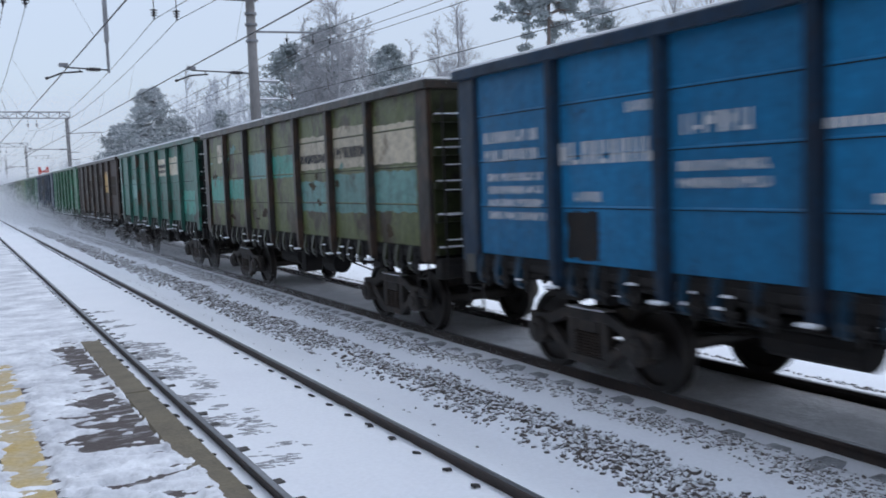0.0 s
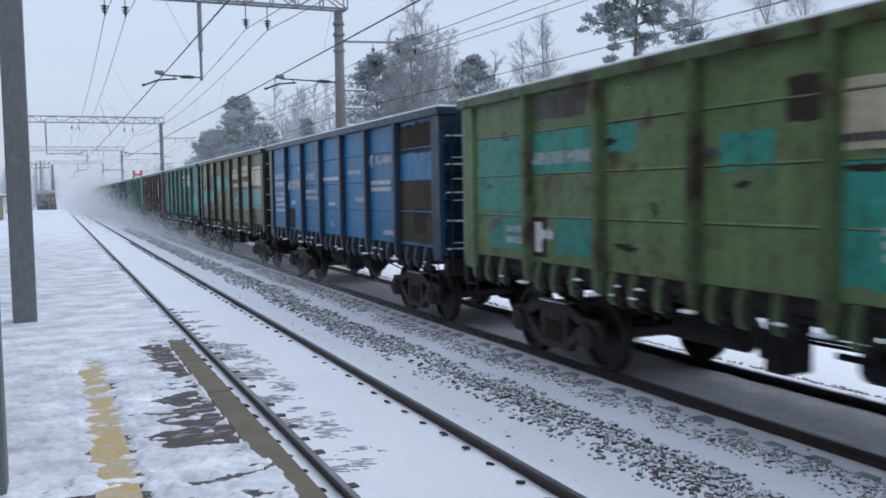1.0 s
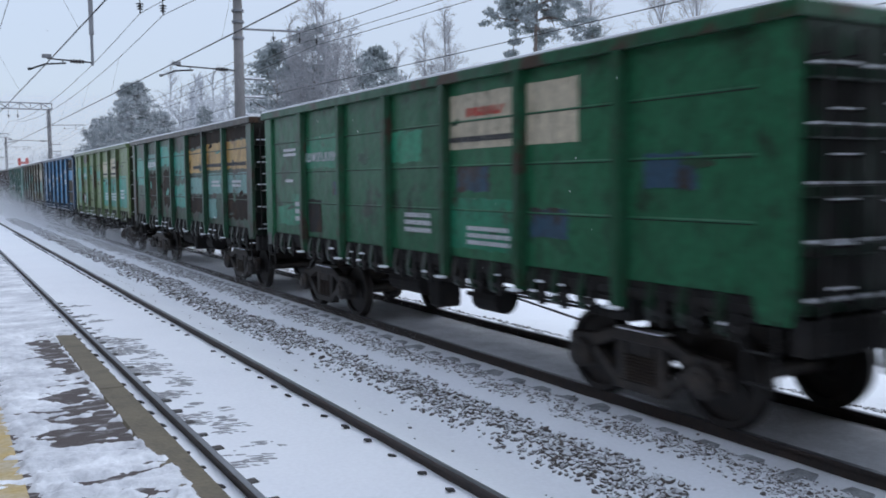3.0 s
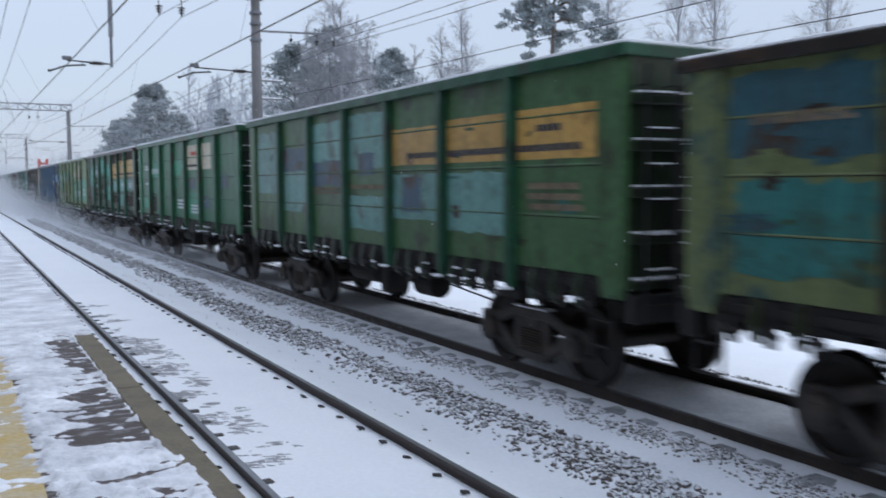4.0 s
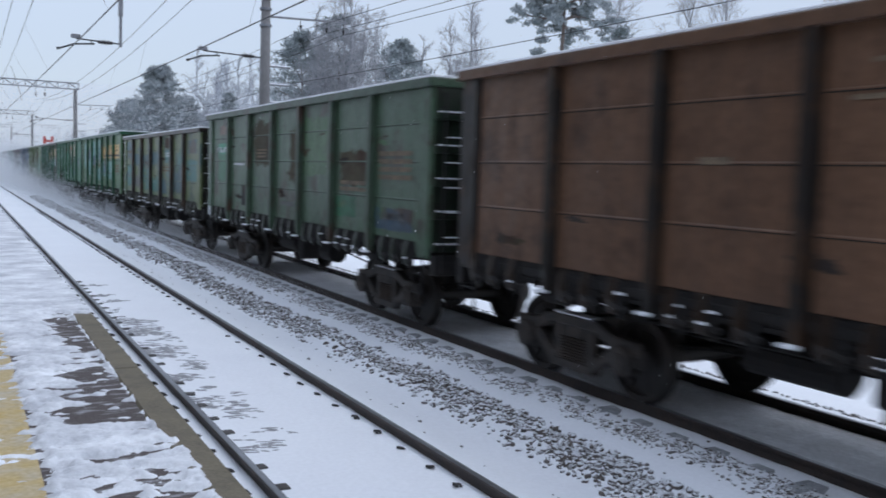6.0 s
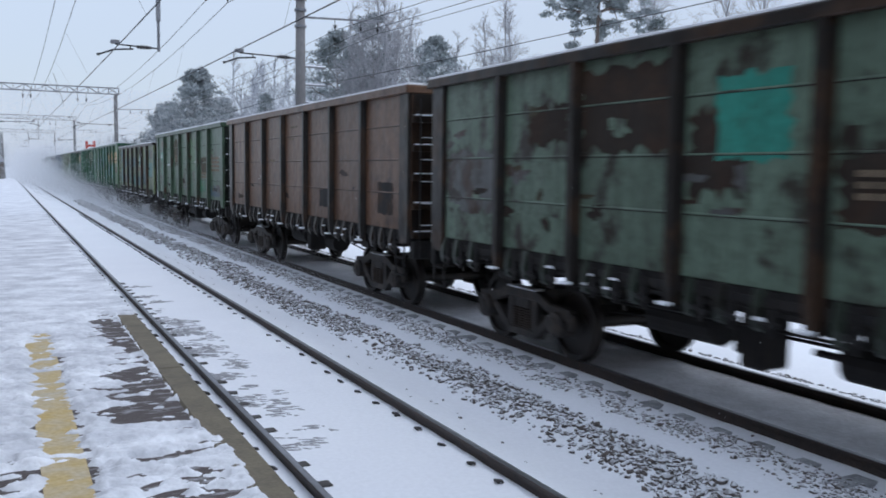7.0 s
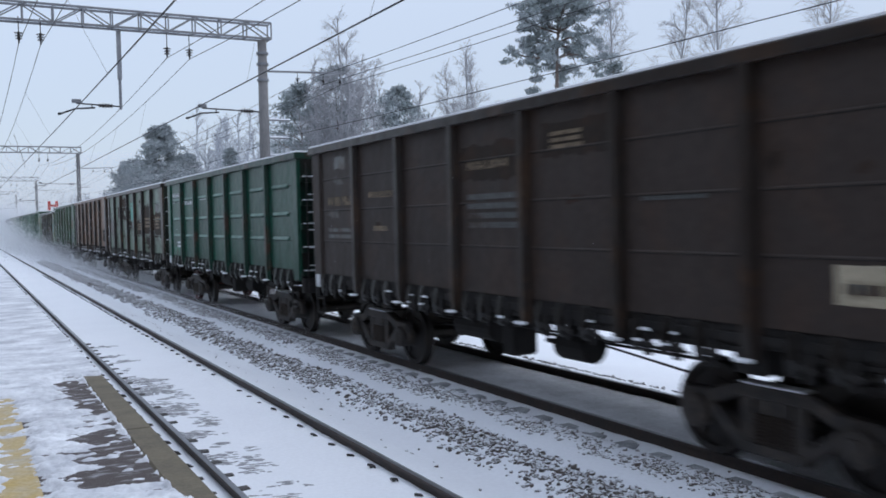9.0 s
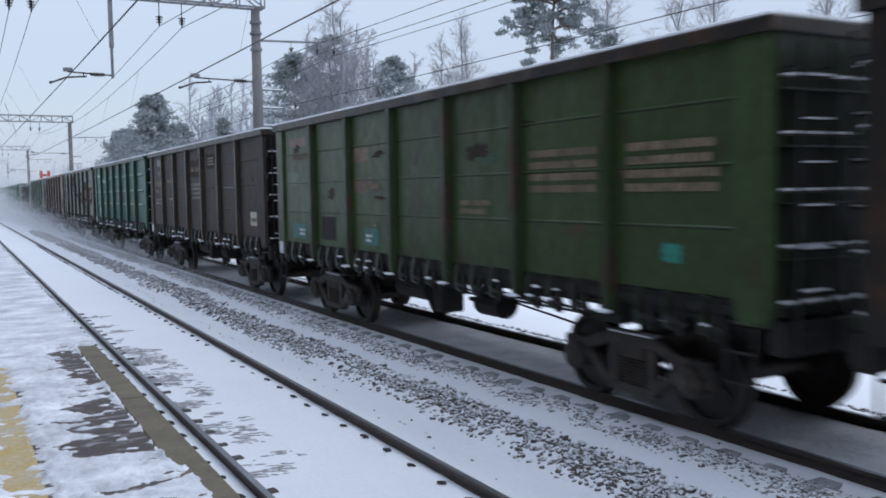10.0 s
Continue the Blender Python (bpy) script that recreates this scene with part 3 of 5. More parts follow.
def gantry(y, left=True, top=9.3, drop=5.02, reach=-1.45, mast_reach=7.87):
    e = tagged(new("catenary_gantry"), "overhead line gantry, concrete mast and steel truss beam", "gantry", "catenary gantries")
    e.matrix_basis = pose(0, y, 0)
    for x in (MAST_X, LEFT_X) if left else (MAST_X,):
        bm = bmesh.new()
        tube(bm, (x, 0, -0.9), (x, 0, top), 0.235, 16, 0.165)
        part("mast", bm, CONCRETE, e, smooth=True)
        for z in (7.75, 8.35, 8.75):
            bm = bmesh.new()
            tube(bm, (x, 0, z), (x, 0, z + 0.09), 0.225, 16)
            part("mast_band", bm, GALV, e)
    x0, x1, h, w = LEFT_X - 0.3, MAST_X + 0.3, 0.62, 0.46
    for dy in (-w / 2, w / 2):
        for z in (top + 0.03, top + h):
            bm = bmesh.new()
            beam(bm, (x0, dy, z), (x1, dy, z), 0.07, 0.07)
            part("truss_chord", bm, GALV, e)
    n = 15
    step = (x1 - x0) / n
    for i in range(n + 1):
        x = x0 + step * i
        bm = bmesh.new()
        for dy in (-w / 2, w / 2):
            beam(bm, (x, dy, top + 0.03), (x, dy, top + h), 0.045, 0.045)
            if i < n:
                a, b = ((x, top + 0.03), (x + step, top + h)) if i % 2 else ((x, top + h), (x + step, top + 0.03))
                beam(bm, (a[0], dy, a[1]), (b[0], dy, b[1]), 0.04, 0.04)
        beam(bm, (x, -w / 2, top + 0.03), (x, w / 2, top + 0.03), 0.04, 0.04)
        beam(bm, (x, -w / 2, top + h), (x, w / 2, top + h), 0.04, 0.04)
        part("truss_web", bm, GALV, e)
    # drop post between the tracks with its registration arm
    xd = drop
    bm = bmesh.new()
    beam(bm, (xd, 0, top), (xd, 0, 7.55), 0.14, 0.14)
    tube(bm, (xd, 0, 7.55), (xd, 0, 6.5), 0.05, 8)
    part("drop_post", bm, GALV, e)
    for root, clamp in ((xd, xd + reach), (MAST_X - 0.15, mast_reach)):
        k = 1 if clamp < root else -1
        bm = bmesh.new()
        tube(bm, (root, 0, 6.6), (clamp, 0, 6.66), 0.026, 8)
        tube(bm, (clamp + 0.5 * k, 0, 6.63), (clamp + 0.5 * k, 0, 6.5), 0.02, 6)
        tube(bm, (clamp + 0.6 * k, 0, 6.53), (clamp - 0.05 * k, 0, 6.47), 0.03, 8)
        tube(bm, (clamp - 0.05 * k, 0, 6.47), (clamp - 0.5 * k, 0, 6.29), 0.03, 8)
        tube(bm, (clamp - 0.5 * k, 0, 6.29), (clamp - 0.6 * k, 0, 6.27), 0.045, 8)
        part("registration_arm", bm, WIRE, e)
        bm = bmesh.new()
        box(bm, clamp - 0.15, clamp + 0.15, -0.08, 0.08, 6.67, 6.80)
        part("arm_clamp", bm, GALV, e, bevel=0.02)
        bm = bmesh.new()
        lathe(bm, pose(root - 0.5 * k, 0, 6.61, 0, -90, 0), [(0.03, -0.24), (0.075, -0.2), (0.04, -0.16), (0.085, -0.1), (0.045, -0.06), (0.085, 0.0), (0.045, 0.04), (0.085, 0.1), (0.04, 0.14), (0.07, 0.2), (0.03, 0.24)], 10)
        part("insulator", bm, PORCELAIN, e)
    for x in (1.85, 2.52, 6.67, 7.46):
        ins = part("insulator", INSULATOR, PORCELAIN, e)
        ins.matrix_basis = pose(x, 0, top - (0.65 if x < 5 else 0.83)) @ Matrix.Diagonal((1.4, 1.4, 1.1, 1))
    # side arm behind the mast with three hanging insulators, and short brackets
    bm = bmesh.new()
    beam(bm, (MAST_X, 0, 8.14), (13.5, 0, 8.24), 0.07, 0.07)
    part("side_arm", bm, GALV, e)
    for x in (11.55, 12.6, 13.3):
        ins = part("insulator", INSULATOR, PORCELAIN, e)
        ins.matrix_basis = pose(x, 0, 7.80) @ Matrix.Diagonal((1, 1, 0.55, 1))
    for z, l in ((6.3, 1.0), (5.62, 0.95), (4.95, 1.0)):
        bm = bmesh.new()
        beam(bm, (MAST_X, 0, z), (MAST_X + l, 0, z), 0.06, 0.06)
        part("bracket", bm, GALV, e)
        bm = bmesh.new()
        box(bm, MAST_X + 0.2, MAST_X + l, -0.04, 0.04, z + 0.03, z + 0.07)
        part("bracket_snow", bm, SNOW_CAP, e)
    return e


GANTRIES = (-27.0, 33.0, 94.5, 152.0, 212.0)
for gy in GANTRIES:
    if gy == 94.5:
        gantry(gy, top=9.6, drop=-0.5, reach=3.2, mast_reach=6.7)
    else:
        gantry(gy, top=9.6 if gy > 90 else 9.3)


def wire(name, points, r, label, group="overhead wires"):
    cu = bpy.data.curves.new(name, "CURVE")
    cu.dimensions, cu.bevel_depth, cu.bevel_resolution = "3D", r, 1
    sp = cu.splines.new("POLY")
    sp.points.add(len(points) - 1)
    for p, q in zip(sp.points, points):
        p.co = (*q, 1)
    cu.materials.append(WIRE)
    return tagged(new(name, cu), label, "wire", group)


def hung(a, b, sag, n=14):
    a, b = Vector(a), Vector(b)
    return [tuple(a.lerp(b, i / n) - Vector((0, 0, 4 * sag * (i / n) * (1 - i / n)))) for i in range(n + 1)]


for x, pair, hang in ((3.36, (1.85, 2.52), 8.6), (7.02, (6.67, 7.46), 8.42)):
    pts = []
    for i, (a, b) in enumerate(zip(GANTRIES, GANTRIES[1:])):
        sa, sb = ((-1) ** i) * 0.08, ((-1) ** (i + 1)) * 0.08
        pts += hung((x - sa, a, 6.36), (x - sb, b, 6.36), 0.03)
        for j in range(1, 7):
            f = j / 7
            yy = a + (b - a) * f
            z1 = hang - 4 * 0.9 * f * (1 - f)
            wire("dropper", [(pair[1], yy, z1), (x - sa + (sa - sb) * f, yy, 6.36)], 0.004, "thin dropper wire between messenger and contact wire", "droppers")
    wire("contact_wire", pts, 0.018, "contact wire over the track")
    for px in pair:
        mes = []
        for a, b in zip(GANTRIES, GANTRIES[1:]):
            mes += hung((px, a, hang), (px, b, hang), 0.9)
        wire("messenger_wire", mes, 0.012, "sagging messenger wire over the track")
wire("jumper_wire", [(2.5 + 0.9 * math.sin(f * 1.5), 52 + 8 * f, 7.35 - 1.25 * f - 0.35 * math.sin(f * math.pi)) for f in [i / 12 for i in range(13)]], 0.011, "slack jumper wire down to the contact wire")
for x, z in ((11.55, 7.76), (12.6, 7.76), (13.3, 7.76)):
    pts = []
    for a, b in zip(GANTRIES, GANTRIES[1:]):
        pts += hung((x, a, z), (x, b, z), 0.5)
    wire("line_wire", pts, 0.010, "line wire on the mast side arms")
for x, z in ((11.05, 5.68), (11.08, 5.02)):
    pts = []
    for a, b in zip(GANTRIES, GANTRIES[1:]):
        pts += hung((x, a, z), (x, b, z), 0.3)
    wire("line_wire", pts, 0.009, "line wire along the masts")


def stop_sign():
    e = tagged(new("trackside_sign"), "red letter-shaped sign on a thin post beside the track", "sign")
    e.matrix_basis = pose(9.6, 117, -0.4)
    bm = bmesh.new()
    tube(bm, (0, 0, 0), (0, 0, 4.9), 0.05, 8)
    part("post", bm, GALV, e)
    for x0, x1, z0, z1 in ((-0.58, -0.26, 4.85, 5.95), (0.26, 0.58, 4.85, 5.95), (-0.258, 0.258, 5.27, 5.53)):
        bm = bmesh.new()
        box(bm, x0, x1, -0.04, 0.04, z0, z1)
        part("sign_bar", bm, RED, e, "bright red bar")


stop_sign()


def line_pole(x, y, top, arms):
    e = tagged(new("utility_pole"), "old dark utility pole beyond the platform end", "pole", "utility poles")
    e.matrix_basis = pose(x, y, -0.7)
    bm = bmesh.new()
    tube(bm, (0, 0, 0), (0, 0, top + 0.7), 0.3 if arms else 0.42, 10, 0.14)
    part("shaft", bm, CONCRETE, e, smooth=True)
    for k in range(arms):
        bm = bmesh.new()
        beam(bm, (-1.3, 0, top + 0.2 - 0.6 * k), (1.3, 0, top + 0.2 - 0.6 * k), 0.12, 0.12)
        part("crossarm", bm, BARK, e)
        for x0 in (-1.2, -0.6, 0.6, 1.2):
            i = part("insulator", INSULATOR, PORCELAIN, e)
            i.matrix_basis = pose(x0, 0, top + 0.27 - 0.6 * k) @ Matrix.Diagonal((1.3, 1.3, 0.7, 1))


line_pole(-1.75, 150, 8.0, 2)
line_pole(-0.12, 130, 6.7, 0)


def hut():
    e = tagged(new("hut"), "low dark trackside hut with grey roof beyond the platform", "hut")
    e.matrix_basis = pose(-0.95, 114, -0.7)
    bm = bmesh.new()
    box(bm, -0.95, 0.95, -2, 2, 0, 3.5)
    part("wall", bm, DULL_WALL, e, bevel=0.03)
    bm = bmesh.new()
    prism(bm, [(-2.3, 3.5), (2.3, 3.5), (2.2, 3.6), (0, 3.95), (-2.2, 3.6)], -1.1, 1.1)
    part("roof", bm, GALV, e, "grey sheet roof dusted with snow", bevel=0.04)
    bm = bmesh.new()
    box(bm, -0.4, 0.3, -2.04, -1.99, 1.7, 2.8)
    part("window", bm, DARK_LETTER, e, "dark window")


hut()


# ------------------------------------------------------------------ trees
def tube_list(V, F, a, b, r1, r2, n=4):
    """Adds a thin tapered limb to the lists."""
    a, b = np.array(a), np.array(b)
    d = b - a
    d = d / (np.linalg.norm(d) + 1e-9)
    s = np.cross(d, (0.3, 0.5, 0.81) if abs(d[2]) < 0.9 else (1, 0, 0))
    s /= np.linalg.norm(s) + 1e-9
    u = np.cross(s, d)
    o = len(V)
    for p, r in ((a, r1), (b, r2)):
        for i in range(n):
            t = 2 * math.pi * i / n
            V.append(p + (s * math.cos(t) + u * math.sin(t)) * r)
    for i in range(n):
        j = (i + 1) % n
        F.append((o + i, o + j, o + n + j, o + n + i))


def limb(V, F, rng, a, d, length, r, depth, droop=0.0, spread=0.6, kids=4, tips=None, keep=0.72):
    """A crooked limb with side twigs."""
    a, d = np.array(a, float), np.array(d, float)
    steps = 3
    for s in range(steps):
        d2 = d + rng.normal(0, 0.13, 3) - np.array((0, 0, droop / steps))
        d2 /= np.linalg.norm(d2)
        b = a + d2 * length / steps
        r2 = r * 0.78
        tube_list(V, F, a, b, r, r2, 5 if r > 0.05 else 3)
        if depth > 0:
            for k in range(kids if s else max(1, kids - 2)):
                side = rng.normal(0, 1, 3)
                side -= d2 * side.dot(d2)
                side /= np.linalg.norm(side) + 1e-9
                dd = d2 * keep + side * spread
                dd /= np.linalg.norm(dd)
                p = a + (b - a) * rng.rand()
                limb(V, F, rng, p, dd, length * rng.uniform(0.38, 0.6), max(r2 * 0.6, 0.009), depth - 1, droop, spread, kids, tips, keep)
        a, d, r = b, d2, r2
        if tips is not None and s:
            tips.append(a)


def needle_clumps(rng, centres, radius, per, size):
    """Tufts of small needle blades round the given centres."""
    c = np.repeat(np.array(centres), per, 0)
    n = len(c)
    off = rng.normal(0, 1, (n, 3))
    off /= np.linalg.norm(off, axis=1)[:, None]
    off *= (rng.rand(n, 1) ** 0.45) * radius * np.array((1.15, 1.15, 0.5))
    p = c + off
    u = rng.normal(0, 1, (n, 3))
    u /= np.linalg.norm(u, axis=1)[:, None]
    w = np.cross(u, rng.normal(0, 1, (n, 3)))
    w /= np.linalg.norm(w, axis=1)[:, None]
    s = size * rng.uniform(0.6, 1.4, (n, 1))
    V = np.stack([p - u * s, p + w * s * 0.32, p + u * s, p - w * s * 0.32], 1).reshape(-1, 3)
    return V, np.arange(n * 4).reshape(-1, 4)


def pine(x, y, z, h, crown_from, width, seed, label, tufts=26, size=0.16, flat=False, dense=1.0, clump=0.55, needles=None):
    rng = np.random.RandomState(seed)
    e = tagged(new("pine_tree"), label, "tree", "pines beside the railway")
    e.matrix_basis = pose(x, y, z)
    V, F, tips = [], [], []
    pts = [np.array((0.25 * math.sin(i * 0.9 + seed), 0.25 * math.cos(i * 0.7 + seed), h * i / 8)) * (1 if i else 0) for i in range(9)]
    r0 = h * 0.016
    for i in range(8):
        tube_list(V, F, pts[i], pts[i + 1], r0 * (1 - i / 8.6), r0 * (1 - (i + 1) / 8.6), 8)
    count = int(34 * dense)
    for k in range(count):
        f = crown_from + (1 - crown_from) * (k + rng.rand()) / count
        i = min(int(f * 8), 7)
        p = pts[i] + (pts[i + 1] - pts[i]) * (f * 8 - i)
        t = (f - crown_from) / (1 - crown_from)
        reach = width * (math.sin(math.pi * (0.25 + 0.72 * t)) if flat else (1.05 - t) ** 0.8) * rng.uniform(0.6, 1.1)
        a = k * 2.4 + rng.rand()
        d = np.array((math.cos(a), math.sin(a), 0.22 + 0.4 * t))
        limb(V, F, rng, p, d / np.linalg.norm(d), reach, 0.03 + 0.05 * (1 - t), 1, 0.12, 0.65, 3, tips)
    tips.append(pts[8])
    trunk = part("trunk", raw_mesh("trunk", V, F, BARK), BARK, e)
    nv, nf = needle_clumps(rng, tips, clump, tufts, size)
    part("crown", raw_mesh("crown", nv, nf, needles or NEEDLE), NEEDLE, e, "frosted grey-green needles")
    return e


def bare_tree_mesh(seed, h, depth=3, spread=0.5):
    rng = np.random.RandomState(seed)
    V, F = [], []
    a = np.zeros(3)
    r = h * 0.011
    n = 9
    for i in range(n):
        b = a + np.array((rng.normal(0, 0.06), rng.normal(0, 0.06), 1)) * h / n
        tube_list(V, F, a, b, r, r * 0.84, 5)
        if i >= 2:
            for k in range(5):
                t = rng.rand() * 6.28
                d = np.array((math.cos(t) * spread, math.sin(t) * spread, 0.8))
                limb(V, F, rng, a + (b - a) * rng.rand(), d / np.linalg.norm(d), h * 0.26 * (1.12 - i / n), max(r * 0.45, 0.03), depth - 1, 0.10, 0.55, 3)
        a, r = b, r * 0.84
    return np.array(V), np.array(F)


def polar(az, d):
    return d * math.sin(radians(az)), d * math.cos(radians(az))


def birch(az, d, top_el, seed, label, depth=3, spread=0.5):
    x, y = polar(az, d)
    h = EYE[2] + d * math.tan(radians(top_el)) + 0.6
    e = tagged(new("birch_tree"), label, "tree", "bare trees beside the railway")
    e.matrix_basis = pose(x, y, -0.6, rz=seed * 50)
    V, F = bare_tree_mesh(seed, h, depth, spread)
    part("crown", raw_mesh("crown", V, F, BIRCH), BIRCH, e)
    return e


def pine_at(az, d, top_el, seed, label, **kw):
    x, y = polar(az, d)
    return pine(x, y, -0.6, EYE[2] + d * math.tan(radians(top_el)) + 0.6, seed=seed, label=label, **kw)


# the four far pines take the needles paled for haze
pine_at(10.75, 112, 5.9, 1, "broad bushy pine dusted with frost", crown_from=0.1, width=5.2, tufts=24, size=0.26, dense=1.2, clump=0.75, needles=HAZE_NEEDLE)
pine_at(9.1, 128, 3.7, 2, "lower bushy pine dusted with frost", crown_from=0.1, width=5.2, tufts=22, size=0.26, dense=1.2, clump=0.9, needles=HAZE_NEEDLE)
pine_at(12.4, 120, 4.1, 3, "lower bushy pine dusted with frost", crown_from=0.1, width=4.6, tufts=22, size=0.26, dense=1.2, clump=0.9, needles=HAZE_NEEDLE)
pine_at(14.9, 100, 4.6, 14, "small slim pine dusted with frost", crown_from=0.2, width=1.6, tufts=14, size=0.2, clump=0.5, needles=HAZE_NEEDLE)
pine_at(19.4, 66, 8.4, 4, "frosted pine among bare birches", crown_from=0.25, width=3.2, tufts=18, size=0.16, dense=0.9, clump=0.6, flat=True)
pine_at(21.8, 64, 9.6, 5, "tall frosted pine among bare birches", crown_from=0.25, width=3.0, tufts=16, size=0.16, dense=0.9, clump=0.6, flat=True)
pine_at(25.6, 72, 8.3, 6, "small frosted pine at the wood edge", crown_from=0.25, width=2.4, tufts=16, size=0.17, clump=0.55, flat=True)
pine_at(35.9, 46, 14.4, 7, "tall pine with bare trunk and open crown", crown_from=0.72, width=2.3, tufts=52, size=0.11, flat=True, dense=0.75, clump=0.3)
pine_at(39.3, 50, 9.6, 8, "low sparse pine behind the train", crown_from=0.5, width=1.6, tufts=12, size=0.12, dense=0.4, clump=0.4, flat=True)
pine_at(34.4, 52, 8.7, 9, "low sparse pine behind the train", crown_from=0.5, width=1.2, tufts=12, size=0.12, dense=0.35, clump=0.4, flat=True)
for az, d, el, sd in ((20.9, 59, 9.0, 31), (24.0, 63, 9.4, 32), (22.4, 58, 11.2, 33), (30.4, 68, 9.4, 34), (27.0, 74, 8.2, 35), (21.9, 60, 12.6, 21), (23.0, 61, 10.2, 22), (20.4, 62, 9.8, 23), (29.6, 66, 10.6, 24), (28.7, 70, 9.4, 25), (38.9, 55, 14.5, 26), (45.2, 48, 15.5, 27), (44.0, 52, 13.0, 28), (51.5, 46, 14.2, 29), (24.6, 80, 8.2, 30)):
    birch(az, d, el, sd, "leafless birch with frosted twigs", spread=0.42)


def far_woods():
    rng = np.random.RandomState(8)
    bases = [bare_tree_mesh(60 + i, 1.0 * 10, 2, 0.45) for i in range(4)]
    V, F, off = [], [], 0
    for i in range(260):
        az = rng.uniform(12.5, 62) if i % 5 else rng.uniform(-8, 7)
        d = rng.uniform(95, 190)
        x, y = polar(az, d)
        if x > 0 and x < 16:
            x += 14
        el = (4.2 + 3.2 * rng.rand()) if az > 13 else 1.4 + 0.8 * rng.rand()
        h = (2.4 + d * math.tan(radians(el))) / 10
        v, f = bases[i % 4]
        a = rng.rand() * 6.28
        v = v * np.array((h * 1.3, h * 1.3, h))
        w = np.stack([v[:, 0] * math.cos(a) - v[:, 1] * math.sin(a) + x, v[:, 0] * math.sin(a) + v[:, 1] * math.cos(a) + y, v[:, 2] - 0.5], -1)
        V.append(w)
        F.append(f + off)
        off += len(v)
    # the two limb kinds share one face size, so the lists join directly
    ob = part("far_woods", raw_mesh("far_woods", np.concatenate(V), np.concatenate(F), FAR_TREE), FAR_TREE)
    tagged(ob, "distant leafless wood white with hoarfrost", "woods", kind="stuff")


far_woods()

# ------------------------------------------------------------------ freight wagons
HALF, SIDE, TOP, SILL = 6.55, 1.395, 3.852, 1.42
BAYS = 7
EDGES = [0.0, 2.15, 3.91, 5.67, 7.43, 9.19, 10.95, 13.1]      # stanchions from the leading end


def bay_mid(i):
    return HALF - (EDGES[i] + EDGES[i + 1]) / 2


AX = 0.925
PIVOT = 4.325


def panel_mesh(BAY):
    """One pressed side panel with three horizontal beads; it faces -x."""
    bm = bmesh.new()
    line = [(0.0, SILL)]
    for f in (0.27, 0.52, 0.77):
        z = SILL + (3.72 - SILL) * f
        line += [(0.0, z - 0.016), (-0.012, z - 0.005), (-0.012, z + 0.006), (0.0, z + 0.02)]
    line += [(0.0, 3.72), (0.006, 3.72), (0.006, SILL)]
    a = [bm.verts.new((u, -BAY / 2 + 0.004, v)) for u, v in line]
    b = [bm.verts.new((u, BAY / 2 - 0.004, v)) for u, v in line]
    for i in range(len(line)):
        j = (i + 1) % len(line)
        bm.faces.new((a[i], a[j], b[j], b[i]))
    bm.faces.new(a)
    bm.faces.new(b[::-1])
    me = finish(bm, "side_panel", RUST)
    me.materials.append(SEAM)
    # bead faces that point downwards take the dark seam colour
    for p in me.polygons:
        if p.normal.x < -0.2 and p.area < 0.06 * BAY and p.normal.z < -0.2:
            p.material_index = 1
    return me


def post_mesh(w, low=1.12, deep=0.105):
    """A hat-shaped stanchion, tapered at its foot; it faces -x."""
    bm = bmesh.new()
    prof = [(0, -w / 2 - 0.03), (-0.012, -w / 2 - 0.03), (-0.014, -w / 2), (-deep, -w / 2 + 0.022), (-deep, w / 2 - 0.022), (-0.014, w / 2), (-0.012, w / 2 + 0.03), (0, w / 2 + 0.03)]
    rings = []
    for z, k in ((low, 0.75), (SILL, 1.0), (3.72, 1.0)):
        rings.append([bm.verts.new((u * (1 if z > low else 0.8), v * k, z)) for u, v in prof])
    for a, b in zip(rings, rings[1:]):
        for i in range(len(prof)):
            j = (i + 1) % len(prof)
            bm.faces.new((a[i], a[j], b[j], b[i]))
    bm.faces.new(rings[0])
    bm.faces.new(rings[-1][::-1])
    return finish(bm, "stanchion", RUST)


def wheelset_mesh():
    bm = bmesh.new()
    for s in (-1, 1):
        m = pose(s * 0.80, 0, 0, 0, 90 * s, 0)
        lathe(bm, m, [(0.10, -0.09), (0.16, -0.06), (0.20, -0.02), (0.39, -0.03), (0.405, -0.075), (0.505, -0.07), (0.505, -0.045), (0.478, -0.03), (0.475, 0.06), (0.405, 0.065), (0.39, 0.02), (0.20, 0.05), (0.15, 0.09), (0.10, 0.10), (0.07, 0.24)], 28)
    tube(bm, (-0.8, 0, 0), (0.8, 0, 0), 0.083, 12)
    # balance marks so that the turning shows
    for s in (-1, 1):
        for k in range(2):
            a = math.pi * k
            box(bm, s * 0.86 - 0.012, s * 0.86 + 0.012, 0.29 * math.cos(a) - 0.04, 0.29 * math.cos(a) + 0.04, 0.29 * math.sin(a) - 0.04, 0.29 * math.sin(a) + 0.04)
    return finish(bm, "wheelset", WHEEL)


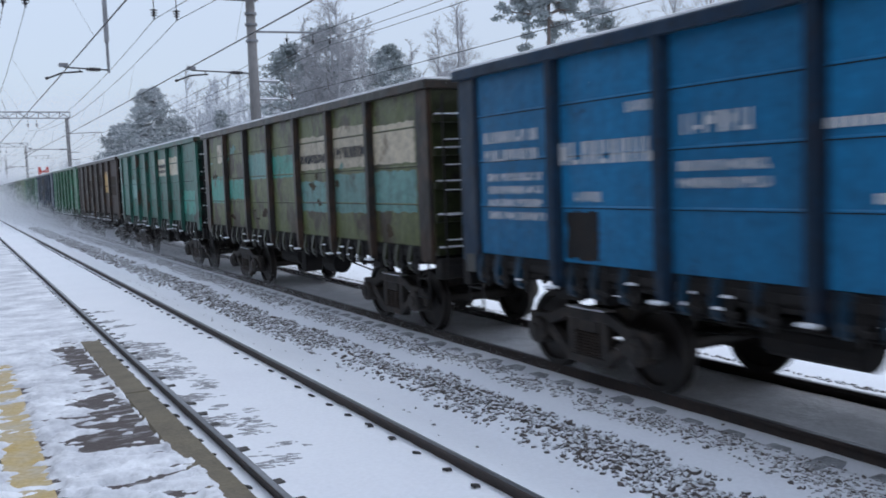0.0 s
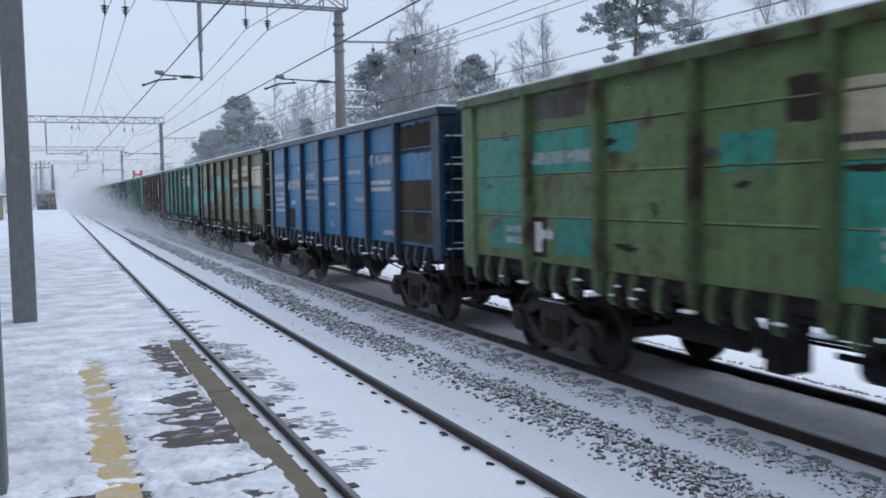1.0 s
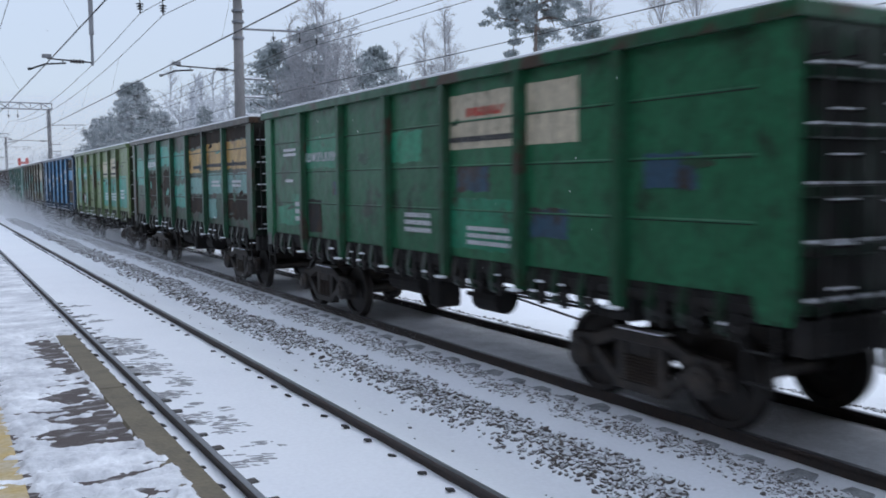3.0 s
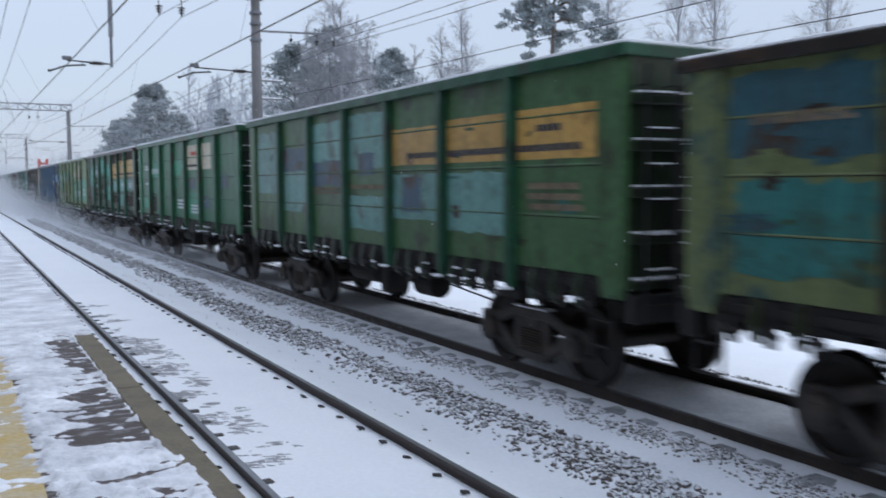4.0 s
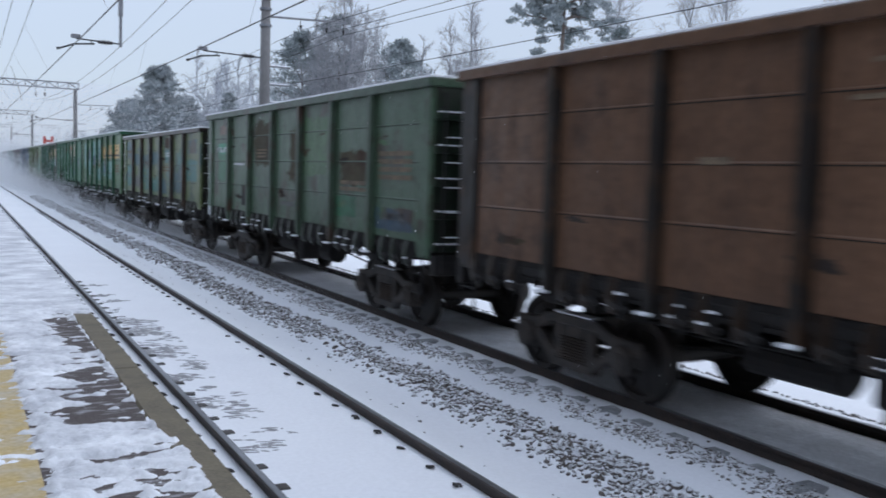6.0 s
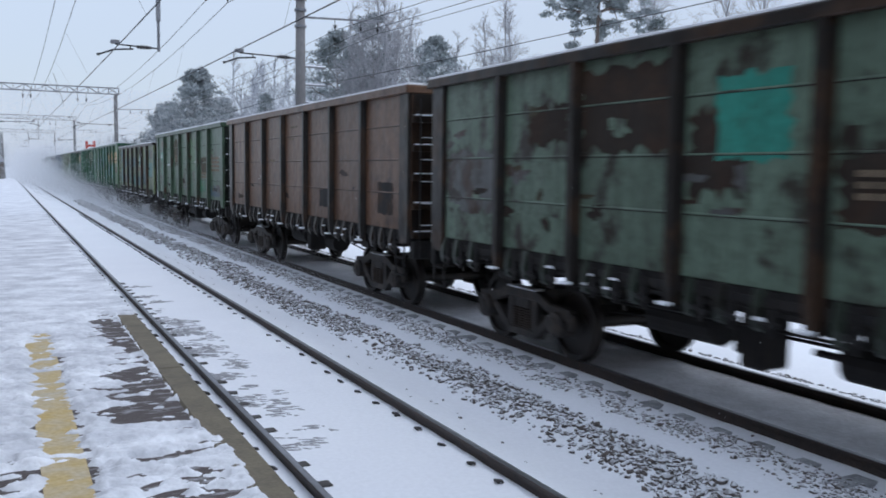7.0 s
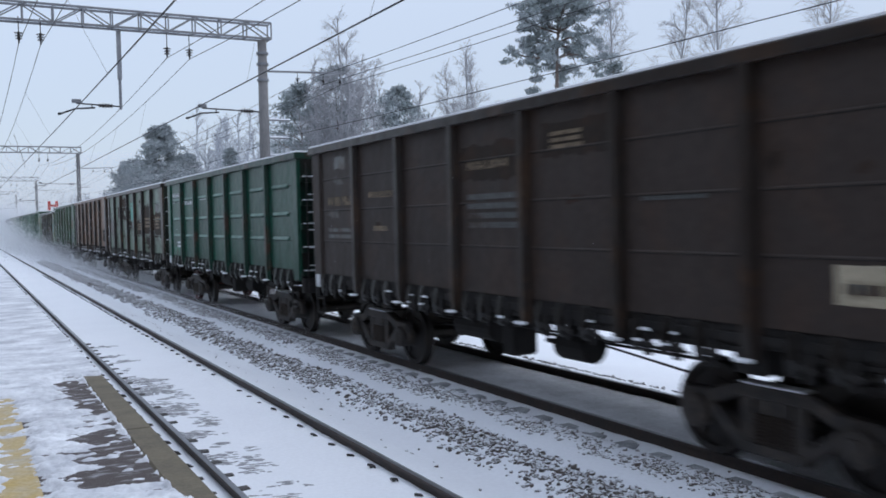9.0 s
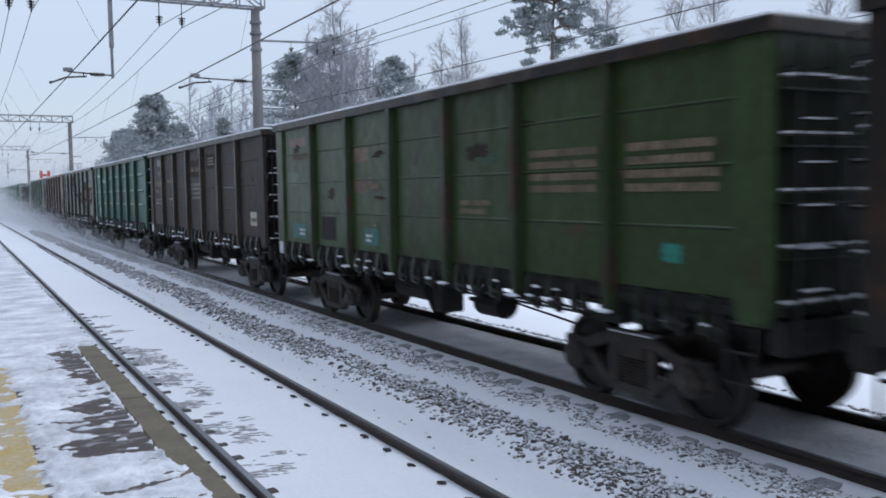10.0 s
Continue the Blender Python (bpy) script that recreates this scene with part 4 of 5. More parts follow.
def side_frame_mesh():
    """The cast truss of a three-piece bogie: it lies in the y, z plane, 0.14 thick."""
    bm = bmesh.new()
    # built as bars so that the windows stay open
    w = 0.15
    bars = [((-1.15, 0.62), (-0.74, 0.64), 0.15), ((-0.76, 0.63), (-0.42, 0.76), 0.14), ((-0.44, 0.765), (0.44, 0.765), 0.13), ((0.42, 0.76), (0.76, 0.63), 0.14), ((0.74, 0.64), (1.15, 0.62), 0.15),
            ((-0.78, 0.56), (-0.34, 0.25), 0.12), ((0.78, 0.56), (0.34, 0.25), 0.12), ((-0.40, 0.235), (0.40, 0.235), 0.11), ((-0.30, 0.74), (-0.30, 0.26), 0.11), ((0.30, 0.74), (0.30, 0.26), 0.11),
            ((-1.12, 0.64), (-1.12, 0.42), 0.09), ((1.12, 0.64), (1.12, 0.42), 0.09)]
    for (y0, z0), (y1, z1), h in bars:
        beam(bm, (0, y0, z0), (0, y1, z1), w, h)
    return finish(bm, "side_frame", CAST, 0.015)


def box_mesh():
    bm = bmesh.new()
    lathe(bm, pose(0, 0, 0, 0, -90, 0), [(0.17, -0.14), (0.17, 0.10), (0.15, 0.13), (0.10, 0.14), (0.09, 0.165), (0.04, 0.17)], 14)
    return finish(bm, "axle_box", CAST)


def spring_mesh():
    bm = bmesh.new()
    for y in (-0.16, 0.0, 0.16):
        pr = []
        for i in range(8):
            z = 0.30 + i * 0.035
            pr += [(0.062, z), (0.078, z + 0.012), (0.062, z + 0.024)]
        lathe(bm, pose(0, y, 0), pr, 10)
    return finish(bm, "spring_nest", SPRING)


def build_bogie(parent, y, flip):
    """Thing part: bolster with its frames, boxes, springs and wheelsets."""
    bm = bmesh.new()
    prism(bm, [(-0.2, 0.56), (0.2, 0.56), (0.2, 0.84), (-0.2, 0.84)], -1.08, 1.08)
    tube(bm, (0, 0, 0.84), (0, 0, 0.98), 0.2, 14)
    for s in (-1, 1):
        box(bm, s * 0.76 - 0.1, s * 0.76 + 0.1, -0.12, 0.12, 0.84, 0.95)
    bogie = part("bogie", bm, CAST, parent, "dark cast-steel bogie", bevel=0.015)
    bogie.matrix_basis = pose(0, y, 0, 0, 0, 180 if flip else 0)
    for s in (-1, 1):
        f = part("side_frame", SIDE_FRAME, CAST, bogie)
        f.matrix_basis = pose(s * 1.02, 0, 0)
        sp = part("spring_nest", SPRINGS, SPRING, bogie)
        sp.matrix_basis = pose(s * 1.05, 0, 0)
        for a in (-AX, AX):
            b = part("axle_box", AXLE_BOX, CAST, bogie)
            b.matrix_basis = pose(s * 1.04, a, 0.475, 0, 0, 0 if s < 0 else 180)
    for a in (-AX, AX):
        ws = part("wheelset", WHEELSET, WHEEL, bogie)
        ws.matrix_basis = pose(0, a, 0.475)
    bm = bmesh.new()
    for s in (-1, 1):
        beam(bm, (-0.9, s * 0.34, 0.42), (0.9, s * 0.34, 0.42), 0.07, 0.09)
        for x in (-0.8, 0.8):
            box(bm, x - 0.05, x + 0.05, s * 0.42 - 0.05, s * 0.42 + 0.05, 0.28, 0.62)
    beam(bm, (0, -0.34, 0.42), (0, 0.34, 0.5), 0.06, 0.08)
    part("brake_rigging", bm, IRON, bogie)
    bm = bmesh.new()
    box(bm, -1.11, -0.95, -0.36, 0.34, 0.83, 0.853)
    part("bogie_snow", bm, SNOW_CAP, bogie, "snow lying on the bogie frame", bevel=0.008)
    return bogie


def build_wagon():
    e = tagged(new("gondola_wagon"), "open freight wagon", "freight wagon", "wagons of the freight train")
    # floor and frame
    bm = bmesh.new()
    box(bm, -1.40, 1.40, -HALF, HALF, 1.26, 1.34)
    part("floor", bm, IRON, e)
    bm = bmesh.new()
    for s in (-1, 1):
        box(bm, s * 0.17 - 0.02, s * 0.17 + 0.02, -HALF + 0.05, HALF - 0.05, 0.92, 1.26)
    box(bm, -0.28, 0.28, -HALF + 0.05, HALF - 0.05, 1.22, 1.258)
    for y in (-PIVOT, PIVOT):
        box(bm, -1.35, 1.35, y - 0.18, y + 0.18, 0.98, 1.258)
    for i in range(1, BAYS):
        y = HALF - EDGES[i]
        box(bm, -1.38, 1.38, y - 0.05, y + 0.05, 1.08, 1.258)
    part("underframe", bm, IRON, e)
    for s in (-1, 1):
        # dark sill: the shadow zone below the panels is put into its colour
        bm = bmesh.new()
        box(bm, s * 1.345 - 0.03, s * 1.345 + 0.03, -HALF, HALF, 1.22, SILL + 0.03)
        part("side_sill", bm, IRON, e, bevel=0.008)
        for i in range(BAYS):
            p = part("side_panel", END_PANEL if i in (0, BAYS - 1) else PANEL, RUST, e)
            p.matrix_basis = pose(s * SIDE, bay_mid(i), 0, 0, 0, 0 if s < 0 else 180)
        for i in range(1, BAYS):
            p = part("stanchion", POST, RUST, e)
            p.matrix_basis = pose(s * SIDE, HALF - EDGES[i], 0, 0, 0, 0 if s < 0 else 180)
            if s > 0:
                continue
            bm = bmesh.new()
            box(bm, s * 1.49 - 0.045, s * 1.49 + 0.045, HALF - EDGES[i] - 0.08, HALF - EDGES[i] + 0.08, 1.085, 1.112)
            part("stanchion_foot", bm, IRON, e)
            bm = bmesh.new()
            box(bm, s * 1.515 - 0.05, s * 1.515 + 0.05, HALF - EDGES[i] - 0.085, HALF - EDGES[i] + 0.085, 1.113, 1.145)
            part("foot_snow", bm, SNOW_CAP, e, "small pad of snow", bevel=0.01)
        for y in (-HALF + 0.24, HALF - 0.24):
            p = part("corner_post", CORNER, RUST, e)
            p.matrix_basis = pose(s * SIDE, y, 0, 0, 0, 0 if s < 0 else 180)
        bm = bmesh.new()
        prism(bm, [(-HALF - 0.02, 3.70), (HALF + 0.02, 3.70), (HALF + 0.02, TOP - 0.022), (-HALF - 0.02, TOP - 0.022)], s * 1.39, s * 1.505)
        part("top_chord", bm, RUST, e, bevel=0.012)
        bm = bmesh.new()
        prism(bm, [(-HALF, TOP - 0.024), (HALF, TOP - 0.024), (HALF - 0.02, TOP + 0.012), (-HALF + 0.02, TOP + 0.012)], s * 1.40, s * 1.495)
        part("chord_snow", bm, SNOW_CAP, e, "thin line of snow on the top rail", bevel=0.008)
        # hatch hinges and locks below the sill, each pair with a cap of snow
        for i in range(BAYS if s < 0 else 0):
            for d in (-0.42, 0.05, 0.47):
                y = bay_mid(i) + d
                g = part("hatch_bracket", BRACKET, RUST, e)
                g.matrix_basis = pose(s * 1.378, y + 0.16, 0)
                h = part("hatch_lock", LOCK, IRON, e)
                h.matrix_basis = pose(s * 1.40, y, 0, 0, 0, 0 if s < 0 else 180)
                if (i * 7 + int(d * 100)) % 3 == 1:
                    c = part("lock_snow", LOCK_SNOW[(i * 3 + int(d * 50)) % 4], SNOW_CAP, e)
                    c.matrix_basis = pose(s * 1.44, y, 1.25, rz=(i * 37 + d * 90) % 30 - 15)
                if (i * 5 + int(d * 100)) % 3 == 0:
                    c = part("lock_snow", LOCK_SNOW[(i + int(d * 50)) % 4], SNOW_CAP, e)
                    c.matrix_basis = pose(s * 1.45, y + 0.1, 1.135)
    for i in range(BAYS):
        for s in (-1, 1):
            bm = bmesh.new()
            y = bay_mid(i)
            beam(bm, (s * 0.2, y, 1.14), (s * 1.38, y, 1.20), 1.5, 0.04)
            part("floor_hatch", bm, IRON, e)
    # ends
    for s in (-1, 1):
        bm = bmesh.new()
        y = s * (HALF - 0.03)
        box(bm, -SIDE, SIDE, y - 0.02, y + 0.02, 1.26, 3.74)
        w = part("end_wall", bm, RUST, e)
        for z in (1.30, 1.78, 2.26, 2.74, 3.22):
            bm = bmesh.new()
            box(bm, -SIDE, SIDE, min(s * (HALF - 0.01), s * (HALF + 0.07)), max(s * (HALF - 0.01), s * (HALF + 0.07)), z, z + 0.11)
            part("end_rib", bm, RUST, w, bevel=0.015)
            bm = bmesh.new()
            box(bm, -SIDE + 0.05, SIDE - 0.5, min(s * HALF, s * (HALF + 0.066)), max(s * HALF, s * (HALF + 0.066)), z + 0.112, z + 0.135)
            part("rib_snow", bm, SNOW_CAP, w, "snow on the end rib")
        bm = bmesh.new()
        box(bm, -1.5, 1.5, y - 0.06, y + 0.07, 3.70, TOP - 0.022)
        part("end_chord", bm, RUST, e, bevel=0.012)
        bm = bmesh.new()
        box(bm, -1.48, 1.48, y - 0.05, y + 0.06, TOP - 0.022, TOP + 0.012)
        part("end_snow", bm, SNOW_CAP, e, bevel=0.008)
        bm = bmesh.new()
        box(bm, -1.38, 1.38, min(s * (HALF - 0.1), s * (HALF + 0.09)), max(s * (HALF - 0.1), s * (HALF + 0.09)), 0.96, 1.26)
        part("headstock", bm, IRON, e, bevel=0.015)
        # ladder at the end
        bm = bmesh.new()
        x = -1.12
        for dx in (-0.19, 0.19):
            beam(bm, (x + dx, s * (HALF + 0.17), 1.0), (x + dx, s * (HALF + 0.17), 3.6), 0.035, 0.02)
        for k in range(7):
            z = 1.15 + 0.36 * k
            beam(bm, (x - 0.19, s * (HALF + 0.17), z), (x + 0.19, s * (HALF + 0.17), z), 0.025, 0.025)
        for z in (1.4, 3.4):
            for dx in (-0.19, 0.19):
                beam(bm, (x + dx, s * (HALF + 0.02), z), (x + dx, s * (HALF + 0.17), z), 0.03, 0.02)
        lad = part("ladder", bm, IRON, e)
        for k in range(1, 7):
            z = 1.15 + 0.36 * k
            bm = bmesh.new()
            box(bm, x - 0.17, x + 0.17, s * (HALF + 0.17) - 0.02, s * (HALF + 0.17) + 0.02, z + 0.0135, z + 0.03)
            part("rung_snow", bm, SNOW_CAP, lad, "line of snow on a rung")
        # automatic coupler
        bm = bmesh.new()
        box(bm, -0.09, 0.09, min(s * (HALF - 0.2), s * (HALF + 0.26)), max(s * (HALF - 0.2), s * (HALF + 0.26)), 0.97, 1.13)
        box(bm, -0.2, 0.17, min(s * (HALF + 0.22), s * (HALF + 0.405)), max(s * (HALF + 0.22), s * (HALF + 0.405)), 0.88, 1.2)
        part("coupler", bm, IRON, e, bevel=0.02)
        bm = bmesh.new()
        pts = [Vector((0.35, s * (HALF + 0.06 + 0.06 * k), 0.95 - 0.09 * math.sin(k / 4.6 * math.pi) * 2)) for k in range(6)]
        for a, b in zip(pts, pts[1:]):
            tube(bm, a, b, 0.024, 6)
        part("air_hose", bm, IRON, e)
        # step at the corner
        bm = bmesh.new()
        for dy in (-0.17, 0.17):
            beam(bm, (-1.44, s * (HALF - 0.35) + dy, 1.24), (-1.44, s * (HALF - 0.35) + dy, 0.66), 0.035, 0.015)
        for z in (0.67, 0.95):
            beam(bm, (-1.44, s * (HALF - 0.35) - 0.17, z), (-1.44, s * (HALF - 0.35) + 0.17, z), 0.05, 0.02)
        part("step", bm, IRON, e)
    # brake gear below the floor
    bm = bmesh.new()
    tube(bm, (-0.75, -1.35, 0.80), (-0.75, -0.75, 0.80), 0.19, 16)
    tube(bm, (-0.75, -0.75, 0.80), (-0.75, -0.35, 0.80), 0.035, 8)
    beam(bm, (-0.75, -1.0, 0.95), (-0.75, -1.0, 1.2), 0.06, 0.3)
    part("brake_cylinder", bm, IRON, e, smooth=False)
    bm = bmesh.new()
    tube(bm, (-0.72, 0.85, 0.83), (-0.72, 1.9, 0.83), 0.2, 16)
    beam(bm, (-0.72, 1.3, 1.0), (-0.72, 1.3, 1.2), 0.06, 0.4)
    part("air_reservoir", bm, IRON, e)
    bm = bmesh.new()
    box(bm, -1.0, -0.62, 0.05, 0.36, 0.55, 1.1)
    box(bm, -0.95, -0.67, 0.36, 0.5, 0.66, 0.95)
    part("air_valve", bm, IRON, e, bevel=0.03)
    for p, q, r in (((-0.55, -3.2, 0.86), (-0.55, 3.2, 0.81), 0.02), ((-1.0, -3.2, 1.0), (-1.0, 3.2, 0.95), 0.018), ((-0.6, -3.3, 0.66), (-0.5, -0.3, 0.88), 0.015), ((-0.6, 3.3, 0.66), (-0.5, 0.3, 0.88), 0.015)):
        bm = bmesh.new()
        tube(bm, p, q, r, 6)
        part("brake_rod", bm, IRON, e)
    for y, flip in ((PIVOT, False), (-PIVOT, True)):
        build_bogie(e, y, False)
    return e


def lock_mesh():
    bm = bmesh.new()
    box(bm, -0.03, 0.03, -0.04, 0.04, 1.0, 1.25)
    beam(bm, (-0.02, -0.1, 1.10), (-0.02, 0.1, 1.14), 0.05, 0.05)
    beam(bm, (-0.01, 0.0, 1.22), (-0.03, 0.0, 1.40), 0.07, 0.02)
    return finish(bm, "hatch_lock", IRON, 0.006)


def bracket_mesh():
    """A short folded hinge bracket below the sill; it faces -x."""
    bm = bmesh.new()
    prof = [(1.02, 0.0), (1.06, -0.05), (1.18, -0.075), (1.41, -0.03), (1.41, 0.0)]
    a = [bm.verts.new((u, -0.055, z)) for z, u in prof]
    b = [bm.verts.new((u, 0.055, z)) for z, u in prof]
    for i in range(len(prof)):
        j = (i + 1) % len(prof)
        bm.faces.new((a[i], a[j], b[j], b[i]))
    bm.faces.new(a)
    bm.faces.new(b[::-1])
    return finish(bm, "hatch_bracket", RUST, 0.006)


def lock_snow_mesh(seed):
    """A small uneven lump of snow."""
    rng = random.Random(seed)
    bm = bmesh.new()
    bmesh.ops.create_icosphere(bm, subdivisions=2, radius=1)
    l, h = rng.uniform(0.028, 0.06), rng.uniform(0.012, 0.024)
    for v in bm.verts:
        k = 1 + rng.uniform(-0.25, 0.25)
        v.co = (v.co.x * 0.04 * k, v.co.y * l * k, max(v.co.z, -0.25) * h * k + 0.004 + 0.25 * h)
    return finish(bm, "lock_snow", SNOW_CAP)


PANEL, END_PANEL, POST, CORNER = panel_mesh(1.76), panel_mesh(2.15), post_mesh(0.15), post_mesh(0.40, 1.2, 0.05)
WHEELSET, SIDE_FRAME, AXLE_BOX, SPRINGS = wheelset_mesh(), side_frame_mesh(), box_mesh(), spring_mesh()
LOCK, BRACKET, LOCK_SNOW = lock_mesh(), bracket_mesh(), [lock_snow_mesh(i) for i in range(4)]
PAINTED = ("side_panel", "hatch_bracket", "stanchion", "corner_post", "top_chord", "end_wall", "end_rib", "end_chord")
first_wagon = build_wagon()


def bay_y(bay, f):
    """The y of the fraction f across a bay, from its leading edge."""
    a = EDGES[bay] + (0.44 if bay == 0 else 0.0)
    b = EDGES[bay + 1] - (0.44 if bay == BAYS - 1 else 0.0)
    return HALF - a - (b - a) * f


def plate(name, y0, y1, z0, z1, material, parent, ragged, rng, x=-SIDE - 0.003, label=""):
    """A thin flat area of paint with an uneven edge."""
    bm = bmesh.new()
    pts = []
    n = 12
    for a, b in (((y0, z0), (y1, z0)), ((y1, z0), (y1, z1)), ((y1, z1), (y0, z1)), ((y0, z1), (y0, z0))):
        for i in range(n):
            f = i / n
            off = rng.uniform(-ragged, ragged) * min(1.0, 6 * f, 6 * (1 - f))
            level = a[1] == b[1]
            pts.append((a[0] + (b[0] - a[0]) * f + (0 if level else off), a[1] + (b[1] - a[1]) * f + (off if level else 0)))
    prism(bm, pts, x, x + 0.004)
    return part(name, bm, material, parent, label)


def patch(e, rng, bay, z0, z1, material, f0=0.07, f1=0.93, ragged=0.024, layer=0):
    h = 3.70 - SILL
    plate("paint_patch", bay_y(bay, f0), bay_y(bay, f1), SILL + h * z0, SILL + h * z1, material, e, ragged, rng, -SIDE - 0.003 - 0.0003 * layer)


def flaked_spot(e, rng, y, z, wide, high, material, layer):
    """A spot of flaked paint with a jagged rounded outline, drawn out along the plate."""
    bm = bmesh.new()
    x = -SIDE - 0.003 - 0.0003 * layer
    n, k1, k2 = 22, rng.uniform(0, 6), rng.uniform(0, 6)
    pts = []
    for i in range(n):
        a = 2 * math.pi * i / n
        r = 0.75 + 0.22 * math.sin(2 * a + k1) + 0.16 * math.sin(5 * a + k2) + rng.uniform(-0.13, 0.13)
        pts.append((y + wide * r * math.cos(a), z + high * r * math.sin(a)))
    prism(bm, pts, x, x + 0.004)
    part("paint_patch", bm, material, e)


def bars(e, rng, bay, z0, z1, f0, f1, rows, material, fill=0.6, chunks=4):
    """Writing that is too small to read: rows of short strokes."""
    h = 3.70 - SILL
    bm = bmesh.new()
    step = (z1 - z0) * h / rows
    for r in range(rows):
        za = SILL + h * z0 + step * r
        ya, yb = bay_y(bay, f0), bay_y(bay, f1)
        lean = step * fill
        y = ya
        while y > yb + lean * 0.3:
            w = lean * rng.uniform(0.35, 0.75)
            kind = rng.random()
            t = max(lean * 0.2, 0.012)
            if lean < 0.09:
                box(bm, -SIDE - 0.0135, -SIDE - 0.0105, y - w * 1.6, y, za, za + lean)
                w *= 1.6
            else:
                box(bm, -SIDE - 0.0135, -SIDE - 0.0105, y - t, y, za, za + lean)
                if kind < 0.7:
                    box(bm, -SIDE - 0.0135, -SIDE - 0.0105, y - w, y - w + t, za + (0 if kind < 0.4 else lean * 0.45), za + lean)
                if kind > 0.25:
                    box(bm, -SIDE - 0.0134, -SIDE - 0.0106, y - w, y, za + lean * rng.choice((0.0, 0.4, 0.8)), za + lean * 0.2 + lean * rng.choice((0.0, 0.2)))
            y -= w + lean * 0.22
    tagged(part("lettering", bm, material, e), kind="stuff")


def pressed_rib(e, bay, z, material):
    """A bead pressed outwards in a panel, with a painted highlight on its slope."""
    z0 = SILL + (3.70 - SILL) * z
    ya, yb = bay_y(bay, 0.16), bay_y(bay, 0.84)

    def bead(sec, inset):
        bm = bmesh.new()
        rings = [[bm.verts.new((-SIDE - u * k, y, z0 + v)) for u, v in sec] for y, k in ((ya - inset, 0.3), (ya - 0.08 - inset, 1), (yb + 0.08 + inset, 1), (yb + inset, 0.3))]
        for p, q in zip(rings, rings[1:]):
            for i in range(len(sec)):
                bm.faces.new((p[i], p[(i + 1) % len(sec)], q[(i + 1) % len(sec)], q[i]))
        bm.faces.new(rings[0])
        bm.faces.new(rings[-1][::-1])
        return bm
    rib = part("pressed_rib", bead([(0.0, -0.03), (0.034, -0.01), (0.04, 0.01), (0.004, 0.075), (0.0, 0.08)], 0), material, e)
    part("rib_frost", bead([(0.030, 0.016), (0.043, 0.012), (0.008, 0.072), (0.002, 0.072)], 0.03), HIGHLIGHT, rib, "thin dry snow on the slope of the rib")


# each wagon: paint, frame paint (or None), height scale of body, label, patches (bay, z0, z1, paint, f0, f1), writing (bay, z0, z1, f0, f1, rows, paint)
BLUE = paint("blue_wagon_paint", (0.02, 0.27, 0.56), 0.10, (0.05, 0.08, 0.11), grime=0.3, scuff=0.3)
BLUE_FRAME = paint("dark_blue_frame_paint", (0.018, 0.055, 0.11), 0.12)
OLIVE = paint("olive_wagon_paint", (0.21, 0.25, 0.095), 0.36, (0.10, 0.075, 0.04), grime=0.45)
GREEN = paint("green_wagon_paint", (0.03, 0.205, 0.095), 0.2, (0.03, 0.07, 0.04), grime=0.32)
DKGREEN = paint("dark_green_wagon_paint", (0.028, 0.105, 0.056), 0.40, (0.07, 0.045, 0.03))
LIME = paint("yellow_green_wagon_paint", (0.24, 0.35, 0.155), 0.20, (0.15, 0.10, 0.05))
TEALGREEN = paint("teal_green_wagon_paint", (0.035, 0.20, 0.15), 0.28, (0.05, 0.05, 0.04))
OLDOLIVE = paint("dull_olive_wagon_paint", (0.08, 0.19, 0.075), 0.28, (0.06, 0.085, 0.045), grime=0.35)
MIXED = paint("dull_mixed_green_paint", (0.20, 0.25, 0.11), 0.28, (0.07, 0.14, 0.12), grime=0.42)
DEEP_TEAL = paint("deep_teal_paint", (0.045, 0.23, 0.21), 0.24, (0.08, 0.11, 0.05), grime=0.42)
GREYGREEN = paint("grey_green_wagon_paint", (0.108, 0.19, 0.118), 0.26, (0.085, 0.07, 0.045), grime=0.4)
BROWN = paint("rust_brown_wagon_paint", (0.23, 0.125, 0.075), 0.22, (0.13, 0.07, 0.045), grime=0.4)
PALEGREEN = paint("pale_weathered_green_paint", (0.20, 0.29, 0.215), 0.32, (0.05, 0.038, 0.03), grime=0.5)
BOTTLE = paint("bottle_green_wagon_paint", (0.005, 0.09, 0.056), 0.05, (0.010, 0.05, 0.035), grime=0.25, gloss=0.3, scuff=0.3)
UMBER = paint("dark_umber_wagon_paint", (0.064, 0.047, 0.040), 0.35, (0.085, 0.055, 0.042), rough=0.6, grime=0.35)
MOSS = paint("moss_green_wagon_paint", (0.057, 0.108, 0.034), 0.24, (0.07, 0.08, 0.03), grime=0.4)
FRAME_GREEN = paint("green_frame_paint", (0.018, 0.12, 0.06), 0.25, (0.03, 0.04, 0.03))
FRAME_DARK = paint("dark_rusty_frame_paint", (0.027, 0.023, 0.021), 0.4)

